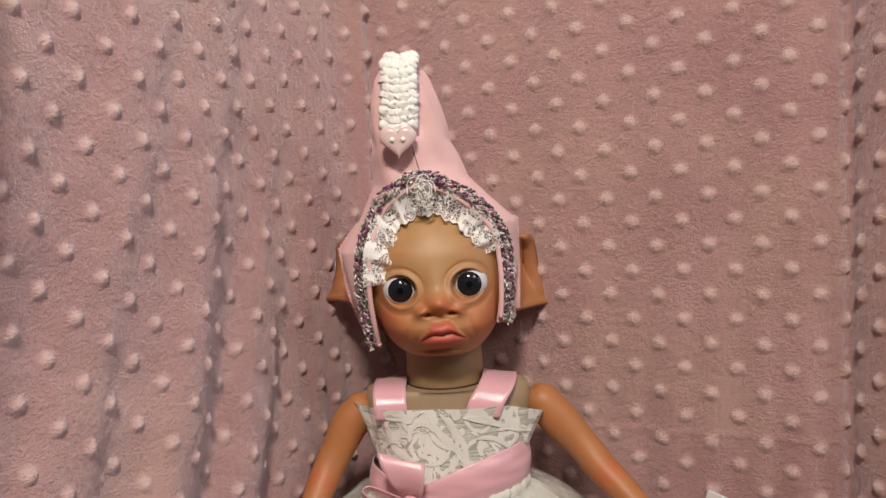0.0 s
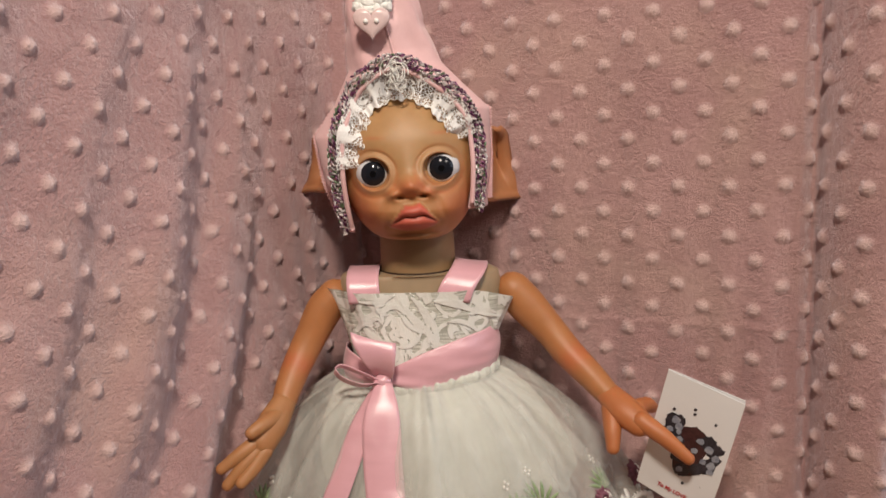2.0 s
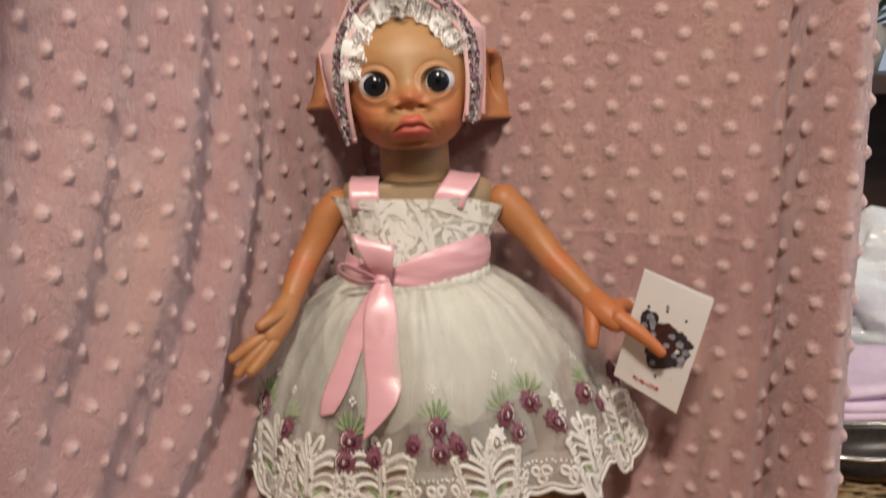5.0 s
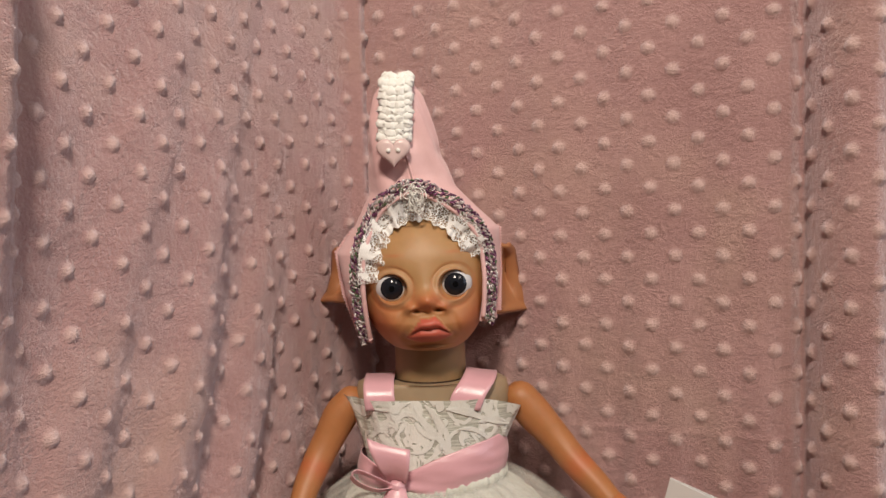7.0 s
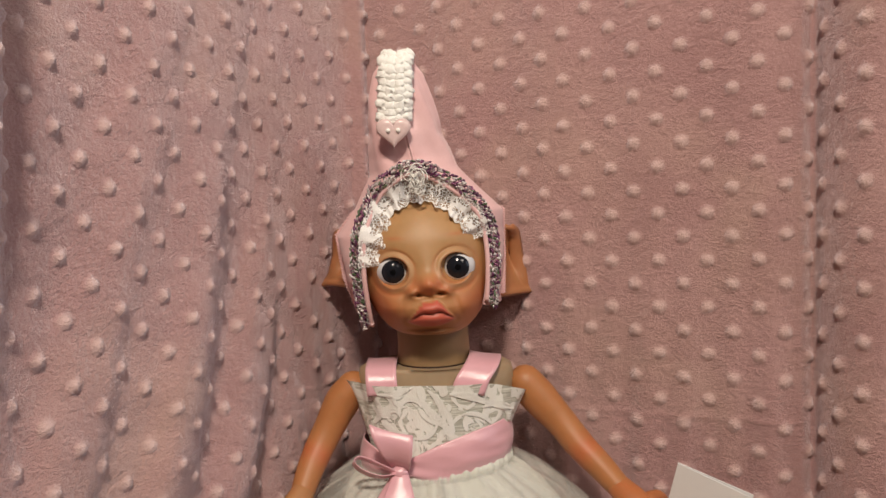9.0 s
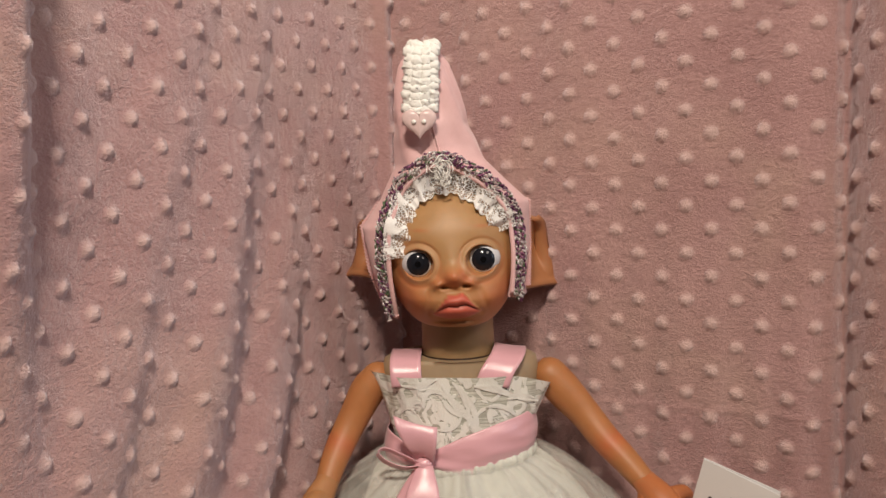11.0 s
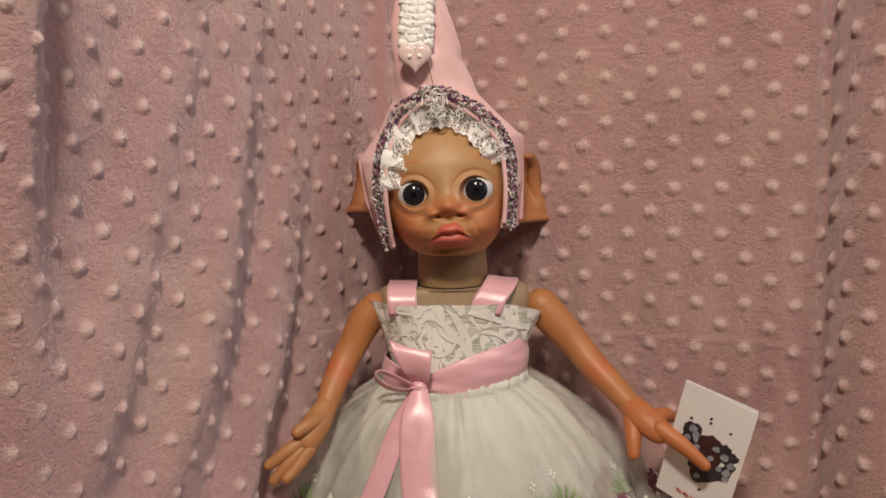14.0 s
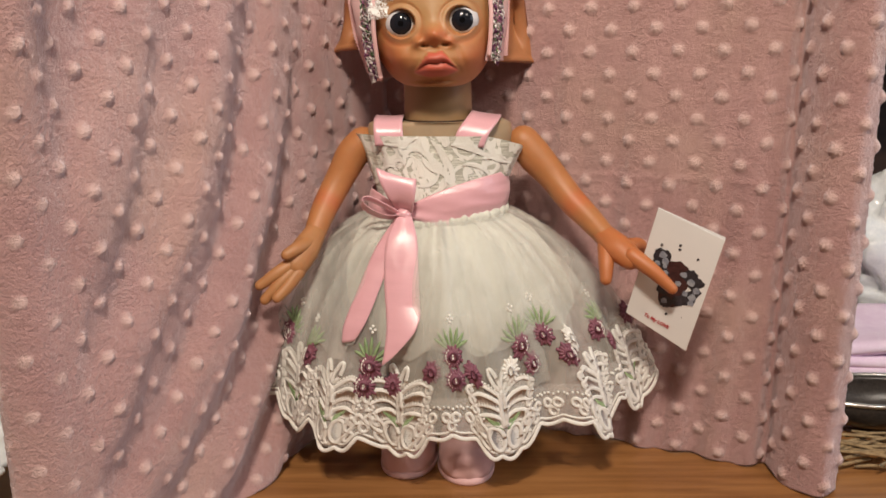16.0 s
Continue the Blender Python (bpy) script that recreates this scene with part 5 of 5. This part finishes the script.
# ---- card ----
def build_card():
    tl, tr, br, bl = Vector((0.1474, 0.474, 0.2281)), Vector((0.1911, 0.462, 0.2077)), Vector((0.1764, 0.486, 0.1181)), Vector((0.1335, 0.498, 0.1442))
    eye = Vector((0.006, -0.075, 0.36))
    tl, tr, br, bl = (eye + (p - eye) * 1.016 for p in (tl, tr, br, bl))
    ux = (tr - tl + br - bl).normalized()
    uz = (tl - bl + tr - br)
    uz = (uz - uz.dot(ux) * ux).normalized()
    nrm = ux.cross(uz)
    if nrm.y > 0:
        nrm = -nrm
    c = thing("greeting_card", (tl + br) / 2, "small folded white greeting card with a dark heart print", "card")

    def at(u, v, d=0.0):
        """u across and v down the card's face, d out of it."""
        p = tl.lerp(tr, u).lerp(bl.lerp(br, u), v)
        return p + nrm * d

    def sheet(name, fan, d0):
        bm = bmesh.new()
        rows = [[at(u, v, d0 - fan * u + 0.0010 * math.sin(v * 3) * u) for u in np.linspace(0, 1, 12)] for v in np.linspace(0, 1, 14)]
        grid(bm, rows)
        solid(bm, 0.0004)
        return under(c, part(name, bm, CARD, None, smooth=False))

    front = sheet("front_leaf", 0.0, -0.0006)
    sheet("back_leaf", 0.0035, -0.0016)

    def disc(bm, u, v, r, d, n=20, sq=1.0, mi=0, jag=0.0, seed=0):
        rnd = random.Random(seed)
        pts = []
        for k in range(n):
            q = 2 * math.pi * k / n
            rr = r * (1 + rnd.uniform(-jag, jag))
            pts.append(at(u, v, d) + ux * rr * math.cos(q) + uz * rr * sq * math.sin(q))
        f = bm.faces.new([bm.verts.new(p) for p in pts])
        f.material_index = mi

    bm = bmesh.new()
    # printed heart of dark quilted patches, dark blooms and grey beads
    for i, (u, v, r, mi) in enumerate(((0.50, 0.46, 0.0120, 1), (0.60, 0.54, 0.0115, 1), (0.56, 0.62, 0.0105, 1), (0.44, 0.52, 0.0085, 1), (0.68, 0.50, 0.0090, 1),
                                      (0.25, 0.36, 0.0062, 0), (0.24, 0.45, 0.0058, 0), (0.33, 0.50, 0.0055, 0), (0.72, 0.40, 0.0056, 0), (0.84, 0.44, 0.0058, 0), (0.86, 0.53, 0.0055, 0),
                                      (0.77, 0.58, 0.0056, 0), (0.50, 0.70, 0.0050, 0), (0.40, 0.61, 0.0045, 0), (0.66, 0.64, 0.0045, 0))):
        disc(bm, u, v, r, 0.0004 + 0.00003 * i, 22, 1.0, mi, 0.13, i)
    for i, (u, v, r) in enumerate(((0.26, 0.34, 0.0028), (0.32, 0.38, 0.0026), (0.22, 0.43, 0.0022), (0.37, 0.47, 0.0022), (0.33, 0.42, 0.0018), (0.58, 0.50, 0.0024), (0.62, 0.41, 0.0024), (0.75, 0.44, 0.0030),
                                 (0.86, 0.48, 0.0026), (0.83, 0.55, 0.0030), (0.72, 0.55, 0.0021), (0.45, 0.55, 0.0021), (0.47, 0.70, 0.0022), (0.84, 0.60, 0.0022))):
        disc(bm, u, v, r, 0.0010 + 0.00002 * i, 12, 1.0, 2, 0.18, i + 40)
    under(c, part("printed_heart", bm, [INK, MAROON, GREY], None, "dark patchwork heart print", False))
    for i, (u, v) in enumerate(((0.20, 0.27), (0.45, 0.20), (0.46, 0.235), (0.74, 0.24), (0.92, 0.36), (0.15, 0.52), (0.24, 0.58), (0.90, 0.63), (0.80, 0.75), (0.56, 0.80))):
        bm = bmesh.new()
        disc(bm, u, v, 0.0010, 0.0004, 10, 1.2, 0, 0.1, i)
        under(c, part("ink_dot", bm, INK, None, "printed black dot", False))
    # the greeting under the heart
    t = bpy.data.curves.new("greeting", "FONT")
    t.body, t.size, t.align_x, t.align_y, t.extrude = "To My LOVE", 0.0038, "CENTER", "CENTER", 0.00005
    t.offset = 0.00012
    t.materials.append(RED)
    ob = new("greeting_text", t)
    m = Matrix((ux, (uz - ux * 0.03).normalized(), -ux.cross(uz) if ux.cross(uz).y > 0 else ux.cross(uz))).transposed().to_4x4()
    m.translation = at(0.46, 0.905, 0.0005)
    ob.parent = c
    ob.matrix_parent_inverse = Matrix.Translation(c.location).inverted()
    ob.matrix_basis = m
    tagged(ob, "red handwritten greeting")


build_card()


# ---- things behind the blanket ----
LAVENDER = mat("lavender_cloth", (0.55, 0.38, 0.60), 0.85)
vary(LAVENDER, (0.70, 0.53, 0.72), (0.86, 0.74, 0.88), 40, 800, bump=0.6)
PLASTIC = mat("clear_film", (0.72, 0.78, 0.84), 0.12)
vary(PLASTIC, (0.66, 0.72, 0.78), (0.90, 0.93, 0.95), 18, 300, bump=0.4)
DARK = mat("dark_lacquer", (0.03, 0.025, 0.022), 0.25)
vary(DARK, (0.018, 0.016, 0.015), (0.06, 0.05, 0.045), 60, 500, bump=0.1)
STEEL = mat("steel_rim", (0.7, 0.68, 0.65), 0.25, 1.0)
STRAW = mat("dry_straw", (0.3, 0.2, 0.1), 0.8)
vary(STRAW, (0.12, 0.07, 0.03), (0.45, 0.33, 0.18), 200, 900)
CASEWOOD = mat("dark_brown_wood", (0.06, 0.03, 0.02), 0.5)
vary(CASEWOOD, (0.04, 0.018, 0.012), (0.09, 0.045, 0.03), 8, 200, stretch=(1, 1, 6))
LEAF = mat("grey_green_leaf", (0.10, 0.16, 0.09), 0.5)
vary(LEAF, (0.06, 0.10, 0.06), (0.16, 0.22, 0.14), 60, 400)


def build_behind():
    t = thing("glasses_case", (0.375, 0.60, 0), "dark open case with a thin steel rim lying on the table", "case")
    for name, m, s, dz, n in (("shell", DARK, 1.0, 0.0, 0), ("rim", STEEL, 1.0, 0.0, 1)):
        bm = bmesh.new()
        if n == 0:
            rows = [[(0.385 + 0.075 * math.sin(w) * math.cos(q) * (1 + 0.15 * math.cos(q)), 0.60 + 0.036 * math.sin(w) * math.sin(q), 0.034 - 0.0335 * math.cos(w)) for q in np.arange(40) * 2 * math.pi / 40] for w in np.linspace(0.05, 1.57, 12)]
            vs = grid(bm, rows, True)
            bm.faces.new(vs[0])
            solid(bm, 0.002)
        else:
            tube(bm, [(0.385 + 0.075 * math.cos(q) * (1 + 0.15 * math.cos(q)), 0.60 + 0.036 * math.sin(q), 0.035, 0.0022) for q in np.linspace(0, 2 * math.pi, 48)], 48, 8, 0, False, False)
        under(t, part(name, bm, m))
    # folded lavender cloth
    bm = bmesh.new()
    for k in range(3):
        rows = []
        for v in np.linspace(0, 1, 20):
            rows.append([(0.34 + 0.30 * u + 0.004 * math.sin(9 * v + k), 0.70 + 0.13 * v, 0.012 + 0.0125 * k + 0.004 * math.sin(8 * u + 2 * k) * math.sin(6 * v + k) - (0.006 if v in (0, 1) else 0)) for u in np.linspace(0, 1, 26)])
        sub = bmesh.new()
        grid(sub, rows)
        solid(sub, 0.010)
        tb = {v: bm.verts.new(v.co) for v in sub.verts}
        for f in sub.faces:
            bm.faces.new([tb[v] for v in f.verts])
        sub.free()
    low = min(v.co.z for v in bm.verts)
    for v in bm.verts:
        v.co.z -= low
    tagged(part("folded_cloth", bm, LAVENDER), "folded lavender cloth lying on the table", "cloth")
    # crumpled clear bags
    for at, size, seed in (((0.60, 0.885, 0.0), (0.14, 0.05, 0.19), 1), ((-0.40, 0.46, 0.0), (0.07, 0.07, 0.11), 4)):
        bm = bmesh.new()
        bmesh.ops.create_icosphere(bm, subdivisions=5, radius=1)
        for v in bm.verts:
            n = noise.noise(v.co * 2.2 + Vector((seed, 0, 0))) * 0.30 + abs(noise.noise(v.co * 5 + Vector((0, seed, 0)))) * 0.22
            v.co = Vector((at[0] + v.co.x * size[0] * (1 + n), at[1] + v.co.y * size[1] * (1 + n), at[2] + (v.co.z * 0.5 + 0.5) * size[2] * (1 + n * 0.5)))
        low = min(v.co.z for v in bm.verts)
        for v in bm.verts:
            v.co.z -= low
        tagged(part("plastic_bag", bm, PLASTIC, None), "crumpled clear plastic bag standing on the table", "bag")
    # dried stalks
    bm = bmesh.new()
    rnd = random.Random(4)
    for k in range(46):
        x, y, q = 0.355 + rnd.uniform(-0.03, 0.05), 0.535 + rnd.uniform(-0.02, 0.03), rnd.uniform(-0.6, 0.6)
        z = 0.0016 + rnd.uniform(0, 0.012)
        ln = rnd.uniform(0.012, 0.035)
        tube(bm, [(x - ln * math.cos(q), y - ln * math.sin(q), z, 0.0012), (x, y, z + rnd.uniform(0, 0.004), 0.0016), (x + ln * math.cos(q), y + ln * math.sin(q), z, 0.0010)], 6, 5)
    low = min(v.co.z for v in bm.verts)
    for v in bm.verts:
        v.co.z -= low
    tagged(part("dried_stalks", bm, STRAW), "tangle of dry brown stalks on the table", "dried plants", kind="stuff")
    # shelf cabinet and a potted plant by the window
    c = thing("cabinet", (1.0, 1.6, -0.74), "dark brown wooden cabinet standing by the window", "cabinet")
    for name, lo, hi in (("side_panel", (0.55, 1.35, -0.74), (0.58, 1.75, 0.30)), ("side_panel", (1.27, 1.35, -0.74), (1.30, 1.75, 0.30)), ("top", (0.53, 1.33, 0.30), (1.32, 1.77, 0.33)),
                         ("back_panel", (0.58, 1.72, -0.74), (1.27, 1.74, 0.30)), ("shelf", (0.58, 1.36, -0.05), (1.27, 1.72, -0.03)), ("shelf", (0.58, 1.36, -0.40), (1.27, 1.72, -0.38))):
        bm = bmesh.new()
        box(bm, lo, hi, 0.002)
        under(c, part(name, bm, CASEWOOD, None, smooth=False))
    p = thing("potted_plant", (0.75, 1.08, 0), "grey-green bushy plant in a pale pot", "plant")
    bm = bmesh.new()
    grid(bm, [[(0.80 + r * math.cos(q), 1.52 + r * math.sin(q), z) for q in np.arange(24) * 2 * math.pi / 24] for r, z in ((0.001, 0.331), (0.05, 0.331), (0.07, 0.42), (0.066, 0.42), (0.06, 0.40), (0.001, 0.40))], True)
    under(p, part("pot", bm, PAINT))
    bm = bmesh.new()
    for k in range(120):
        q, e, ln = rnd.uniform(0, 6.28), rnd.uniform(0.2, 1.3), rnd.uniform(0.08, 0.2)
        dx, dy, dz = math.cos(q) * math.cos(e), math.sin(q) * math.cos(e), math.sin(e)
        s = Vector((-dy, dx, 0)).normalized() * 0.009
        b = Vector((0.80, 1.52, 0.40))
        d = Vector((dx, dy, dz))
        ps = [b + d * ln * f + Vector((0, 0, -0.05 * f * f)) for f in (0, 0.5, 1)]
        vs = [bm.verts.new(ps[0]), bm.verts.new(ps[1] + s), bm.verts.new(ps[2]), bm.verts.new(ps[1] - s)]
        bm.faces.new(vs)
    under(p, part("foliage", bm, LEAF))


build_behind()
